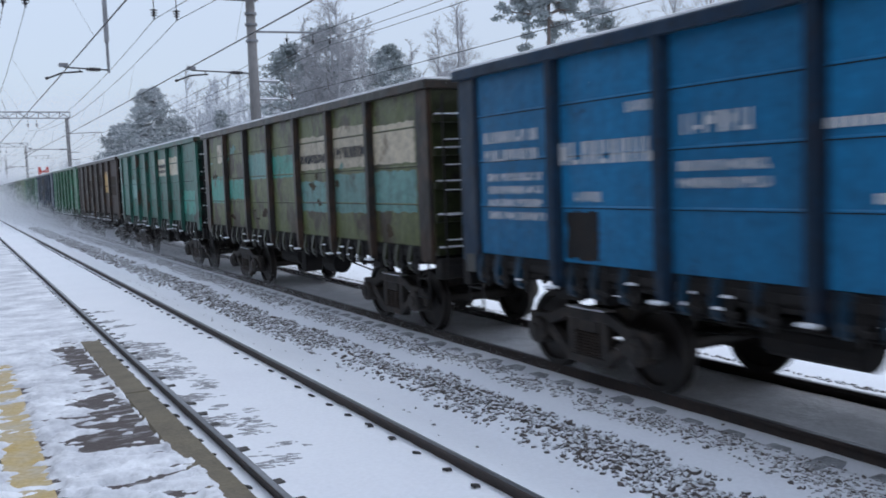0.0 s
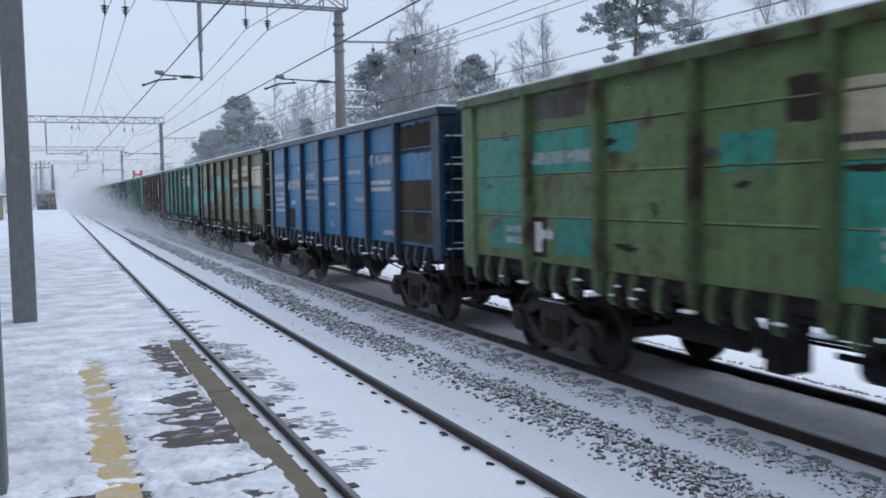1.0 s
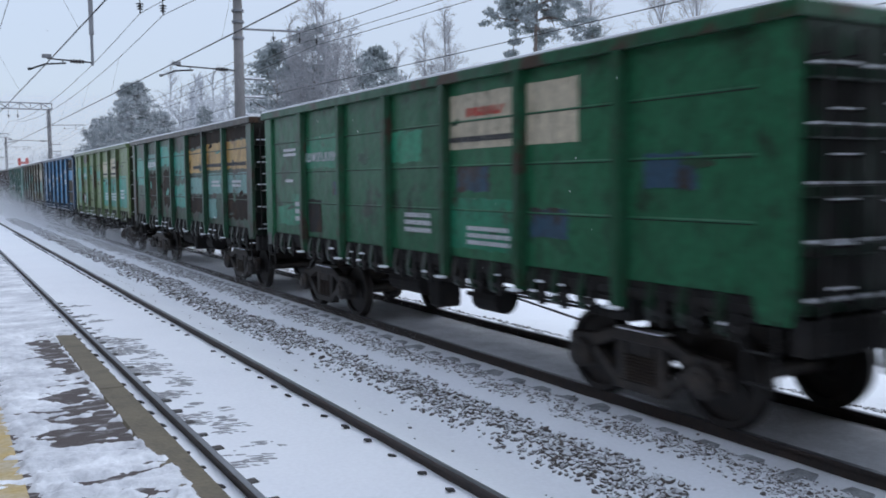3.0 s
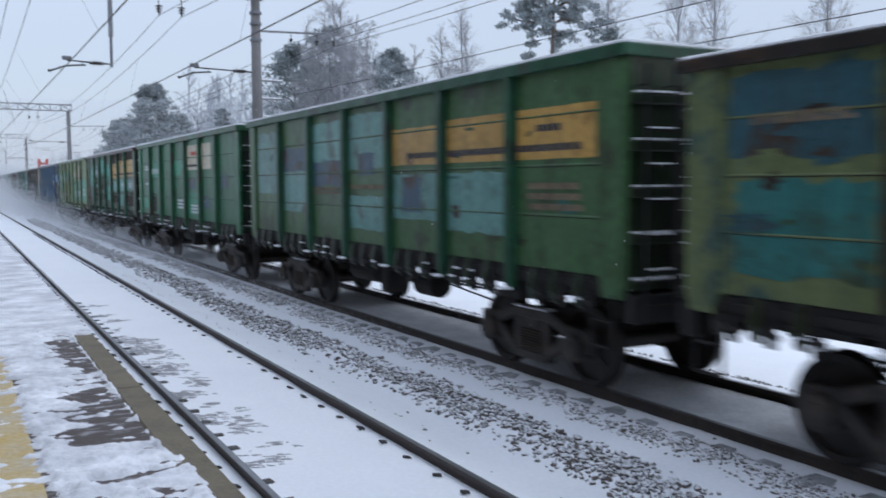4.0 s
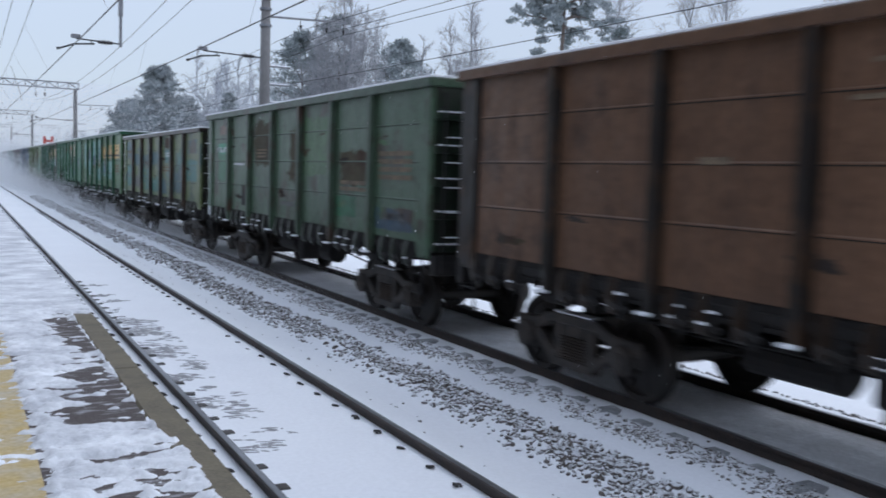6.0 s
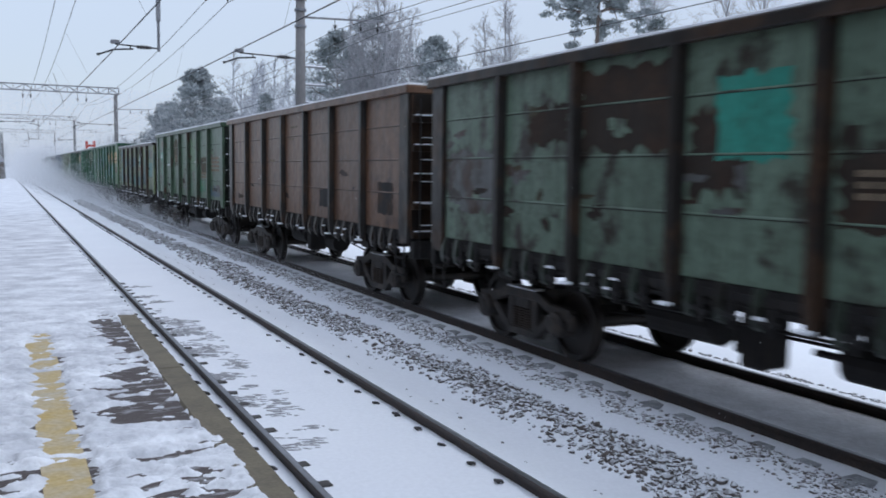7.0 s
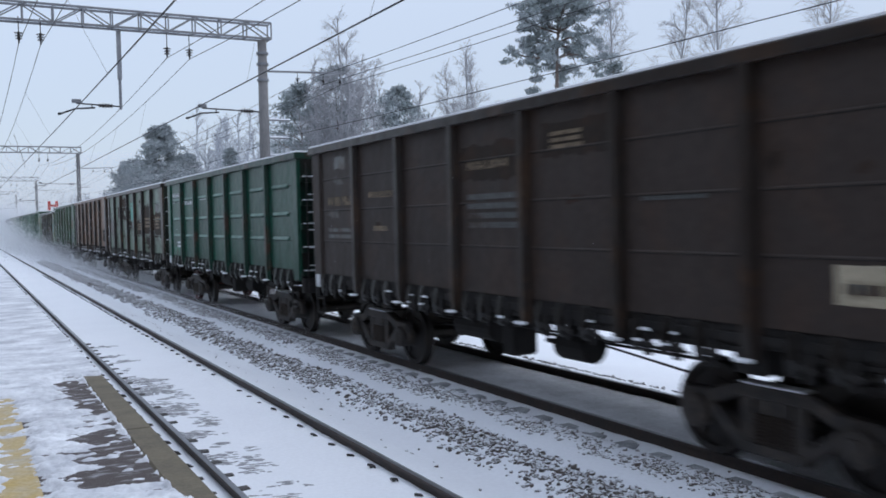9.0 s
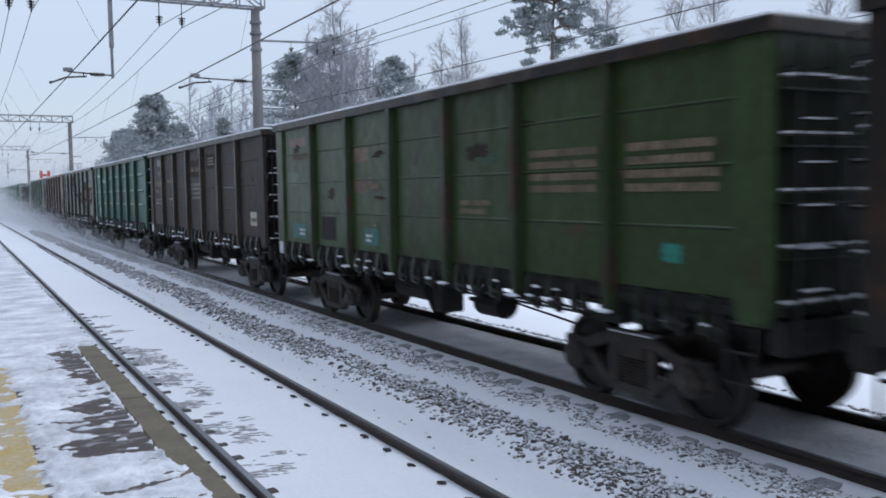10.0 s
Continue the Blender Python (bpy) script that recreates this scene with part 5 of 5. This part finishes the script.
WAGONS = {
    -1: (OLIVE, FRAME_DARK, "olive wagon with rust, cream and teal paint patches",
         [(4, .55, .82, CREAM), (5, .55, .86, CREAM), (6, .55, .82, CREAM), (4, .2, .45, PALE_TEAL), (5, .2, .5, PALE_TEAL), (6, .22, .5, PALE_TEAL), (3, .5, .7, TEAL), (2, .5, .75, PALE_TEAL), (1, .3, .5, TEAL), (0, .25, .55, TEAL), (0, .7, .9, CREAM, .5, .9)],
         [(4, .6, .72, .1, .9, 1, DARK_LETTER), (5, .62, .76, .1, .9, 1, DARK_LETTER)]),
    -2: (TEALGREEN, None, "teal-green wagon with two cream squares",
         [(4, .62, .86, CREAM), (5, .62, .86, CREAM, .05, .8), (1, .3, .6, PALE_TEAL), (6, .1, .4, TEAL)], [(4, .66, .8, .1, .9, 2, DARK_LETTER)]),
    -3: (UMBER, None, "dark brown wagon with orange rusty patches", [(5, .4, .8, YELLOW), (4, .5, .8, RUST), (2, .3, .7, RUST), (6, .35, .7, RUST)], []),
    -4: (GREEN, None, "plain green wagon", [(5, .2, .5, LIGHT_GREEN)], []),
    -5: (BLUE_FRAME, None, "dark blue wagon", [], []),
    -6: (GREEN, None, "green wagon", [(3, .4, .7, LIGHT_GREEN)], []),
    -7: (LIME, None, "yellow-green wagon", [], []),
    -8: (DKGREEN, None, "dark green wagon", [], []),
    0: (BLUE, BLUE_FRAME, "bright blue wagon with white lettering and dark stanchions",
        [(6, .02, .97, MUD, .02, .98), (6, .52, .74, BLUE, .05, .95, .03), (1, .02, .25, DARK_PATCH, .1, .42), (6, .76, .97, RUST, .3, .98, .06), (6, .1, .3, RUST, .45, .8, .05)],
        [(0, .52, .72, .1, .8, 2, WHITE), (0, .2, .48, .15, .85, 4, WHITE), (1, .48, .66, .05, .95, 1, WHITE), (1, .3, .38, .2, .45, 1, WHITE), (1, .7, .78, .7, .95, 1, WHITE), (2, .58, .72, .15, .6, 1, WHITE), (2, .36, .5, .12, .75, 2, WHITE), (3, .56, .62, .05, .9, 1, WHITE), (3, .3, .36, .3, .6, 1, WHITE), (3, .08, .18, .4, .55, 1, WHITE),
         (4, .6, .68, .2, .7, 1, WHITE), (4, .34, .42, .5, .95, 1, WHITE), (5, .66, .84, .02, .2, 1, WHITE), (5, .68, .8, .28, .8, 1, WHITE), (5, .44, .56, .1, .75, 2, WHITE), (5, .06, .13, .5, .95, 1, WHITE)]),
    1: (LIME, None, "yellow-green wagon with teal repaint and cream banner",
        [(0, .30, .78, TEAL, .05, .95), (0, .06, .28, TEAL, .3, .95), (1, .52, .78, TEAL), (1, .06, .28, TEAL, .4, .95), (2, .62, .76, TEAL, .1, .4), (3, .50, .66, TEAL, .2, .6), (4, .56, .82, CREAM, .02, .98, .006), (5, .56, .86, CREAM, .02, .98, .006), (4, .06, .53, TEAL, .03, .98), (5, .06, .53, TEAL, .03, .98), (6, .06, .56, TEAL, .03, .98), (3, .68, .86, RUST, .7, .95), (1, .84, .97, GREY_PATCH, .1, .8), (1, .03, .27, DARK_PATCH, .03, .27, .004), (1, .06, .24, WHITE, .09, .2, .004)],
        [(1, .58, .70, .02, .95, 1, WHITE), (1, .13, .26, .2, .38, 1, WHITE), (4, .59, .64, .05, .95, 1, DARK_LETTER), (5, .59, .64, .05, .95, 1, DARK_LETTER), (5, .68, .76, .25, .7, 1, DARK_LETTER), (4, .16, .3, .3, .7, 3, WHITE), (5, .16, .3, .1, .9, 3, WHITE), (6, .2, .36, .2, .6, 3, WHITE), (0, .1, .24, .6, .9, 2, WHITE)]),
    2: (DKGREEN, FRAME_GREEN, "dark green rusty wagon with ochre banner and teal patches",
        [(0, .42, .80, TEAL, .05, .9, .05), (1, .62, .84, PALE_TEAL, .1, .95, .03), (2, .66, .92, TEAL, .1, .95, .05), (3, .50, .82, TEAL, .05, .95, .07), (3, .14, .42, TEAL, .1, .95, .05), (4, .56, .82, YELLOW, .02, .98), (5, .58, .86, YELLOW, .02, .98), (6, .58, .86, YELLOW, .02, .98), (4, .84, .99, RUST, .02, .98, .04), (5, .87, .99, RUST, .02, .98, .03), (6, .87, .99, RUST, .02, .98, .03), (4, .32, .50, PALE_TEAL, .12, .8, .03), (5, .32, .54, PALE_TEAL, .1, .9, .03), (6, .34, .54, PALE_TEAL, .05, .95, .03), (5, .06, .26, PALE_TEAL, .1, .5, .05), (1, .1, .58, RUST, .2, .9, .08), (4, .1, .3, RUST, .1, .95, .06), (6, .08, .32, RUST, .05, .95, .05), (2, .15, .6, RUST, .3, .95, .1)],
        [(1, .66, .78, .1, .9, 1, WHITE), (4, .60, .66, .3, .95, 1, DARK_LETTER), (5, .61, .67, .05, .95, 1, DARK_LETTER), (6, .61, .67, .05, .9, 1, DARK_LETTER), (5, .40, .48, .3, .7, 2, WHITE), (6, .40, .48, .3, .7, 2, WHITE)]),
    3: (GREEN, None, "green wagon with lighter green patches and cream sign",
        [(0, .08, .24, LIGHT_GREEN, .15, .95), (0, .2, .34, LIGHT_GREEN, .6, .95), (1, .55, .80, LIGHT_GREEN, .05, .95), (3, .56, .76, LIGHT_GREEN, .05, .6), (4, .62, .93, CREAM, .02, .98, .005), (5, .62, .93, CREAM, .02, .6, .005), (4, .38, .52, OLD_BLUE, .15, .6), (5, .15, .3, OLD_BLUE, .1, .5), (4, .05, .34, LIGHT_GREEN, .02, .9), (1, .04, .30, DARK_PATCH, .1, .45), (1, .34, .44, OLD_BLUE, .75, .95), (6, .4, .55, OLD_BLUE, .2, .6)],
        [(1, .60, .72, .05, .95, 1, WHITE), (0, .66, .74, .35, .75, 2, WHITE), (0, .44, .48, .4, .65, 1, WHITE), (3, .12, .26, .3, .75, 3, WHITE), (4, .66, .71, .05, .95, 1, DARK_LETTER), (4, .8, .88, .3, .8, 1, RED), (4, .08, .2, .3, .85, 3, WHITE), (0, .12, .3, .7, .92, 3, WHITE)]),
    4: (OLDOLIVE, FRAME_GREEN, "green wagon with ochre banner and pale teal patches",
        [(0, .35, .92, PALE_TEAL, .05, .95), (1, .55, .75, OLD_BLUE), (1, .2, .55, PALE_TEAL, .1, .9), (2, .55, .93, PALE_TEAL), (2, .42, .62, OLD_BLUE), (3, .55, .95, PALE_TEAL), (3, .1, .35, PALE_TEAL), (4, .56, .80, YELLOW, .01, .99, .005), (5, .56, .82, YELLOW, .01, .99, .005), (6, .56, .82, YELLOW, .01, .95, .005), (4, .2, .5, PALE_TEAL), (5, .15, .5, PALE_TEAL), (4, .25, .48, OLD_BLUE, .25, .6), (3, .5, .66, OLD_BLUE, .3, .65)],
        [(4, .60, .66, .35, .95, 1, DARK_LETTER), (5, .60, .66, .05, .9, 1, DARK_LETTER), (6, .60, .66, .05, .8, 1, DARK_LETTER), (2, .36, .42, .1, .8, 2, TAN_LETTER), (6, .3, .46, .2, .8, 3, TAN_LETTER), (3, .4, .45, .1, .9, 1, TAN_LETTER), (6, .7, .76, .3, .55, 1, DARK_LETTER)]),
    5: (MIXED, FRAME_DARK, "low olive wagon with blue and teal paint patches",
        [(0, .6, .95, STEEL_TEAL, .05, .9, .04), (0, .1, .5, DEEP_TEAL, .1, .9, .05), (1, .5, .72, STEEL_TEAL, .03, .97, .03), (2, .5, .7, STEEL_TEAL, .03, .97, .03), (3, .52, .74, STEEL_TEAL, .03, .97, .03), (2, .08, .45, DEEP_TEAL, .1, .9, .06), (3, .06, .3, DEEP_TEAL, .1, .8, .06), (4, .55, .8, DEEP_TEAL, .3, .95, .04), (4, .05, .3, STEEL_TEAL, .02, .5, .05), (4, .2, .5, DEEP_TEAL, .4, .98, .05), (5, .5, .72, DEEP_TEAL, .4, .98, .04), (5, .1, .5, STEEL_TEAL, .1, .8, .06), (6, .3, .6, DEEP_TEAL, .1, .9, .05), (6, .7, .9, STEEL_TEAL, .2, .9, .05), (4, .8, .97, MUD, .3, .8, .05), (1, .1, .3, GREY_PATCH, .1, .8, .05)],
        [(0, .74, .82, .2, .8, 1, TAN_LETTER), (2, .52, .64, .05, .95, 1, GREY_PATCH), (4, .42, .52, .1, .95, 2, TAN_LETTER), (4, .66, .74, .4, .75, 2, WHITE)]),
    6: (GREYGREEN, None, "faded green wagon with rust stains and pale lettering",
        [(0, .3, .72, GREEN, .3, .95, .05), (0, .6, .72, LIGHT_GREEN, .3, .95, .03), (0, .82, .92, BROWN, .4, .9, .03), (1, .2, .7, GREYGREEN), (2, .5, .9, MUD, .2, .8, .1), (3, .35, .8, MUD, .6, .95, .08), (5, .1, .26, GREEN, .1, .6), (4, .4, .9, OLDOLIVE, .1, .9, .06), (5, .35, .6, MUD, .2, .9, .06), (1, .06, .28, DARK_PATCH, .6, .9), (6, .05, .2, OLD_BLUE, .1, .9)],
        [(0, .62, .72, .3, .9, 1, WHITE), (2, .56, .66, .3, .7, 3, TAN_LETTER), (6, .4, .62, .15, .85, 4, TAN_LETTER), (5, .3, .4, .2, .85, 2, TAN_LETTER), (6, .12, .2, .3, .7, 1, GREY_PATCH), (1, .48, .52, .2, .7, 1, WHITE), (3, .12, .18, .3, .8, 1, GREY_PATCH)]),
    7: (BROWN, FRAME_DARK, "rust-brown wagon with dark stanchions",
        [(6, .1, .35, DARK_PATCH, .4, .8), (4, .1, .26, DARK_PATCH, .5, .85)],
        [(2, .52, .57, .3, .5, 1, TAN_LETTER), (3, .86, .89, .3, .6, 1, TAN_LETTER), (3, .74, .77, .2, .45, 1, TAN_LETTER)]),
    8: (PALEGREEN, FRAME_DARK, "pale weathered green wagon with large brown rust patches",
        [(0, .2, .55, GREY_PATCH, .1, .9, .08), (1, .2, .5, PALEGREEN), (2, .55, .95, RUST, .05, .95, .08), (3, .35, .7, RUST, .1, .5, .1), (3, .5, .85, TEAL, .3, .8, .06), (4, .25, .5, RUST, .1, .95, .08), (5, .30, .75, RUST, .03, .97, .05), (5, .05, .25, RUST, .2, .9, .07), (6, .25, .62, RUST, .03, .97, .06), (6, .64, .75, GREY_PATCH, .3, .7, .04), (4, .55, .8, GREY_PATCH, .5, .95, .07), (1, .6, .8, RUST, .4, .9, .06)],
        [(4, .36, .48, .2, .8, 3, TAN_LETTER), (5, .40, .58, .15, .85, 3, TAN_LETTER), (6, .38, .58, .3, .7, 4, TAN_LETTER)]),
    9: (BOTTLE, None, "freshly painted dark green wagon with white lettering",
        [(0, .02, .12, LIGHT_GREEN, .2, .6)],
        [(0, .74, .90, .15, .9, 2, WHITE), (1, .70, .80, .1, .9, 1, WHITE), (2, .74, .80, .3, .7, 1, WHITE), (0, .12, .22, .45, .8, 2, WHITE)]),
    10: (UMBER, None, "dark brown-grey wagon with faint lettering",
         [(3, .66, .86, RUST, .1, .9, .05), (4, .74, .92, RUST, .2, .9, .03), (0, .85, .95, GREY_PATCH, .4, .7), (6, .11, .25, CREAM, .5, .78, .006)],
         [(0, .56, .68, .2, .85, 1, TAN_LETTER), (0, .3, .4, .2, .9, 2, GREY_PATCH), (1, .6, .68, .3, .9, 1, TAN_LETTER), (1, .36, .42, .4, .7, 1, TAN_LETTER), (3, .38, .60, .2, .9, 4, GREY_PATCH), (3, .72, .8, .2, .8, 1, TAN_LETTER), (4, .78, .88, .3, .65, 3, TAN_LETTER), (5, .5, .53, .2, .7, 1, GREY_PATCH), (6, .15, .21, .55, .74, 1, GREY_PATCH)]),
    11: (MOSS, None, "dark moss-green wagon with faded orange-brown lettering",
         [(0, .84, .92, BROWN, .2, .75, .03), (0, .5, .62, GREYGREEN, .1, .5, .03), (2, .66, .76, BROWN, .1, .45, .04), (2, .44, .54, BROWN, .1, .5, .04), (0, .04, .17, DEEP_TEAL, .25, .7, .02), (1, .05, .24, DARK_PATCH, .2, .6, .01), (2, .05, .17, DEEP_TEAL, .35, .65, .02), (4, .62, .7, RUST, .3, .6, .05), (6, .12, .2, TEAL, .45, .6, .02)],
         [(0, .72, .82, .3, .95, 1, TAN_LETTER), (5, .42, .66, .15, .85, 4, TAN_LETTER), (6, .42, .66, .15, .85, 4, TAN_LETTER), (0, .07, .14, .5, .68, 2, WHITE), (2, .07, .14, .38, .5, 2, WHITE), (2, .46, .52, .3, .7, 1, TAN_LETTER), (4, .3, .4, .2, .6, 2, TAN_LETTER)]),
    12: (GREYGREEN, FRAME_DARK, "grey-green wagon with dark frame", [], [(0, .5, .6, .2, .8, 2, WHITE)]),
    13: (BROWN, None, "brown wagon", [], []),
}
FLAKED = {-1: (16, (RUST, MUD, PALE_TEAL)), 1: (14, (MUD, GREY_PATCH, RUST)), 2: (30, (RUST, DKGREEN, TEAL, FRAME_GREEN)), 3: (7, (FRAME_GREEN, DKGREEN)), 4: (12, (DKGREEN, DEEP_TEAL)), 5: (44, (DEEP_TEAL, STEEL_TEAL, MIXED, RUST, OLDOLIVE)),
          6: (18, (MUD, OLDOLIVE, RUST)), 7: (6, (UMBER, MUD)), 8: (30, (RUST, GREY_PATCH, MUD, PALEGREEN)), 10: (8, (RUST, FRAME_DARK)), 11: (14, (RUST, MUD, DKGREEN))}
CHORDS = {-1: FRAME_DARK, 2: FRAME_DARK, 4: FRAME_GREEN, 7: BROWN, 11: FRAME_DARK}
FIRST, LAST = -12, 13
SPEED, SLOWING, START_Y, PITCH_M = 16.506, -0.041, 10.477 - HALF, 13.92
LOW = {5: 0.88}
FILL = [GREEN, DKGREEN, LIME, GREYGREEN, TEALGREEN, OLDOLIVE]


def wagon_y(k, t):
    return START_Y - PITCH_M * k + SPEED * t + SLOWING * t * t


train = {}
for k in range(FIRST, LAST + 1):
    if k not in WAGONS:
        WAGONS[k] = (FILL[k % 6], None, "distant green wagon in snow haze", [], [])
    skin, frame_skin, label, patches, writing = WAGONS[k]
    e = first_wagon if k == FIRST else copy_thing(first_wagon, pose(AXIS, wagon_y(k, 0), 0))
    e.matrix_basis = pose(AXIS, wagon_y(k, 0), 0)
    train[k] = e
DARKER, SHADED = {}, {}
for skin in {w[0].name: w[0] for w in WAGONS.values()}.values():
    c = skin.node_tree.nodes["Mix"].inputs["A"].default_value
    # body paint at 0.3: shade between the wagons painted into their ends
    SHADED[skin.name] = paint(skin.name.replace("_paint", "") + "_end_paint", [v * 0.3 for v in c[:3]], 0.3, (0.02, 0.016, 0.014))
    DARKER[skin.name] = paint(skin.name.replace("_paint", "") + "_frame_paint", [v * 0.95 for v in c[:3]], 0.3)
for k, e in train.items():
    skin, frame_skin, label, patches, writing = WAGONS[k]
    tagged(e, label + ", snow on its rims" if len(label.split()) < 9 else label)
    for o in e.children_recursive:
        base = o.name.split(".")[0]
        if base in PAINTED:
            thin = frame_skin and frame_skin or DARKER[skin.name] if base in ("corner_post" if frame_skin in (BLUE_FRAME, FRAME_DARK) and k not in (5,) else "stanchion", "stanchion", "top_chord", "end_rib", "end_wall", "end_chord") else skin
            # end walls, end ribs and hatch brackets wear the shaded copy
            own_material(o, DARKER[skin.name] if base == "hatch_bracket" and k == 1 else SHADED[skin.name] if base in ("end_wall", "end_rib", "hatch_bracket") else thin)
        if base in ("top_chord", "end_chord") and k in CHORDS:
            own_material(o, CHORDS[k])
    rng = random.Random(100 + k)
    for i, p in enumerate(patches):
        patch(e, rng, *p, layer=i)
    # flaked and overpainted spots
    for i in range(FLAKED[k][0] if k in FLAKED else 0):
        bay, z, f = rng.randrange(BAYS), rng.uniform(0.04, 0.86), rng.uniform(0.06, 0.7)
        flaked_spot(e, rng, bay_y(bay, f), SILL + 0.1 + 2.1 * z, rng.uniform(0.06, 0.3), rng.uniform(0.03, 0.13), rng.choice(FLAKED[k][1]), len(patches) + i * 0.4)
    for bay, z0, z1, f0, f1, rows, ink in writing:
        bars(e, rng, bay, z0, z1, f0, f1, rows, ink)
    if k == 9:
        lead = max((o for o in e.children_recursive if o.name.split(".")[0] == "wheelset"), key=lambda o: o.parent.matrix_basis.translation.y + o.matrix_basis.translation.y)
        own_material(lead, RED_WHEEL)
        for bay in range(BAYS):
            for z in (0.76, 0.50, 0.27):
                pressed_rib(e, bay, z, skin)
    if k in (0, 2, 3, 6, 9, 10, 11):
        bm = bmesh.new()
        box(bm, -SIDE - 0.06, -SIDE - 0.052, HALF - 0.36, HALF - 0.14, 1.16, 1.40)
        part("corner_plate", bm, GREY_PATCH if k in (0, 2, 3) else WHITE, e, "pale plate hung at the corner")
    if k in LOW:
        # a lower body on the same frame
        for o in e.children:
            if o.name.split(".")[0] in ("side_panel", "stanchion", "corner_post", "top_chord", "chord_snow", "end_wall", "end_chord", "end_snow", "ladder", "paint_patch", "lettering"):
                o.matrix_basis = Matrix.Translation((0, 0, SILL * (1 - LOW[k]))) @ Matrix.Diagonal((1, 1, LOW[k], 1)) @ o.matrix_basis


# ------------------------------------------------------------------ snow in the air
def flakes(name, n, place, size, seed, label):
    rng = np.random.RandomState(seed)
    p = place(rng, n)
    s = size(p, rng)
    m = len(p)
    u, w = rng.normal(0, 1, (m, 3)), rng.normal(0, 1, (m, 3))
    u /= np.linalg.norm(u, axis=1)[:, None]
    w = np.cross(u, w)
    w /= np.linalg.norm(w, axis=1)[:, None]
    s = s[:, None]
    V = np.stack([p + u * s, p + (-0.5 * u + 0.87 * w) * s, p + (-0.5 * u - 0.87 * w) * s], 1).reshape(-1, 3)
    ob = part(name, raw_mesh(name, V, np.arange(m * 3).reshape(-1, 3), FLAKE), FLAKE)
    return tagged(ob, label, "snow", kind="stuff")


def whirl(rng, n):
    """Dust that the train drags along, close to the ground beside and under it."""
    y = 9 + 240 * rng.rand(n) ** 1.05
    h = np.minimum(0.3 + (y - 16) * 0.027, 4.6)
    x = AXIS - 0.3 + rng.normal(0, 1, n) * np.minimum(1.0 + (y - 16) * 0.012, 2.6)
    return np.stack([x, y, -0.15 + np.abs(rng.normal(0, 0.55, n)) * h], -1)


def falling(rng, n):
    a, d = np.radians(rng.uniform(-4, 46, n)), 42 + 220 * rng.rand(n) ** 0.75
    return np.stack([d * np.sin(a), d * np.cos(a), 0.2 + rng.rand(n) * (2.2 + d * 0.085)], -1)


snow_dust = flakes("snow_dust", 520000, whirl, lambda p, r: 0.00042 * p[:, 1] * r.uniform(0.6, 1.3, len(p)), 1, "fine snow whirled up along the train")
falling_snow = flakes("falling_snow", 820000, falling, lambda p, r: 0.00031 * np.hypot(p[:, 0], p[:, 1]) * r.uniform(0.6, 1.3, len(p)), 2, "light snowfall hazing the distance")
near_snow = flakes("near_snowflakes", 260, lambda r, n: np.stack([r.uniform(0.5, 9, n), r.uniform(3, 16, n), r.uniform(0.4, 5, n)], -1), lambda p, r: r.uniform(0.004, 0.008, len(p)), 3, "a few loose snowflakes drifting past")


# ------------------------------------------------------------------ what moves
def motions():
    times = [i * 0.5 for i in range(21)]
    for k, e in train.items():
        walk(e, [(t, pose(AXIS, wagon_y(k, t), 0)) for t in times])
    # the wheels of the wagons that pass close by turn with the distance rolled
    steps = [i / 30 for i in range(301)]
    for k, e in train.items():
        if k < -1 or k > 12:
            continue
        for o in e.children_recursive:
            if o.name.split(".")[0] == "wheelset":
                x, y, z = o.matrix_basis.translation
                walk(o, [(t, pose(x, y, z, -math.degrees((wagon_y(k, t) - wagon_y(k, 0)) / 0.475))) for t in steps])
    walk(snow_dust, [(t, pose(0, 0.9 * t, 0)) for t in (0, 5, 10)])
    walk(falling_snow, [(t, pose(0.25 * t - 1.2, 0, 2.0 - 0.4 * t)) for t in (0, 5, 10)])
    walk(near_snow, [(t, pose(0.5 * t - 2.5, 0.3 * t, 2.5 - 0.5 * t)) for t in (0, 5, 10)])


motions()
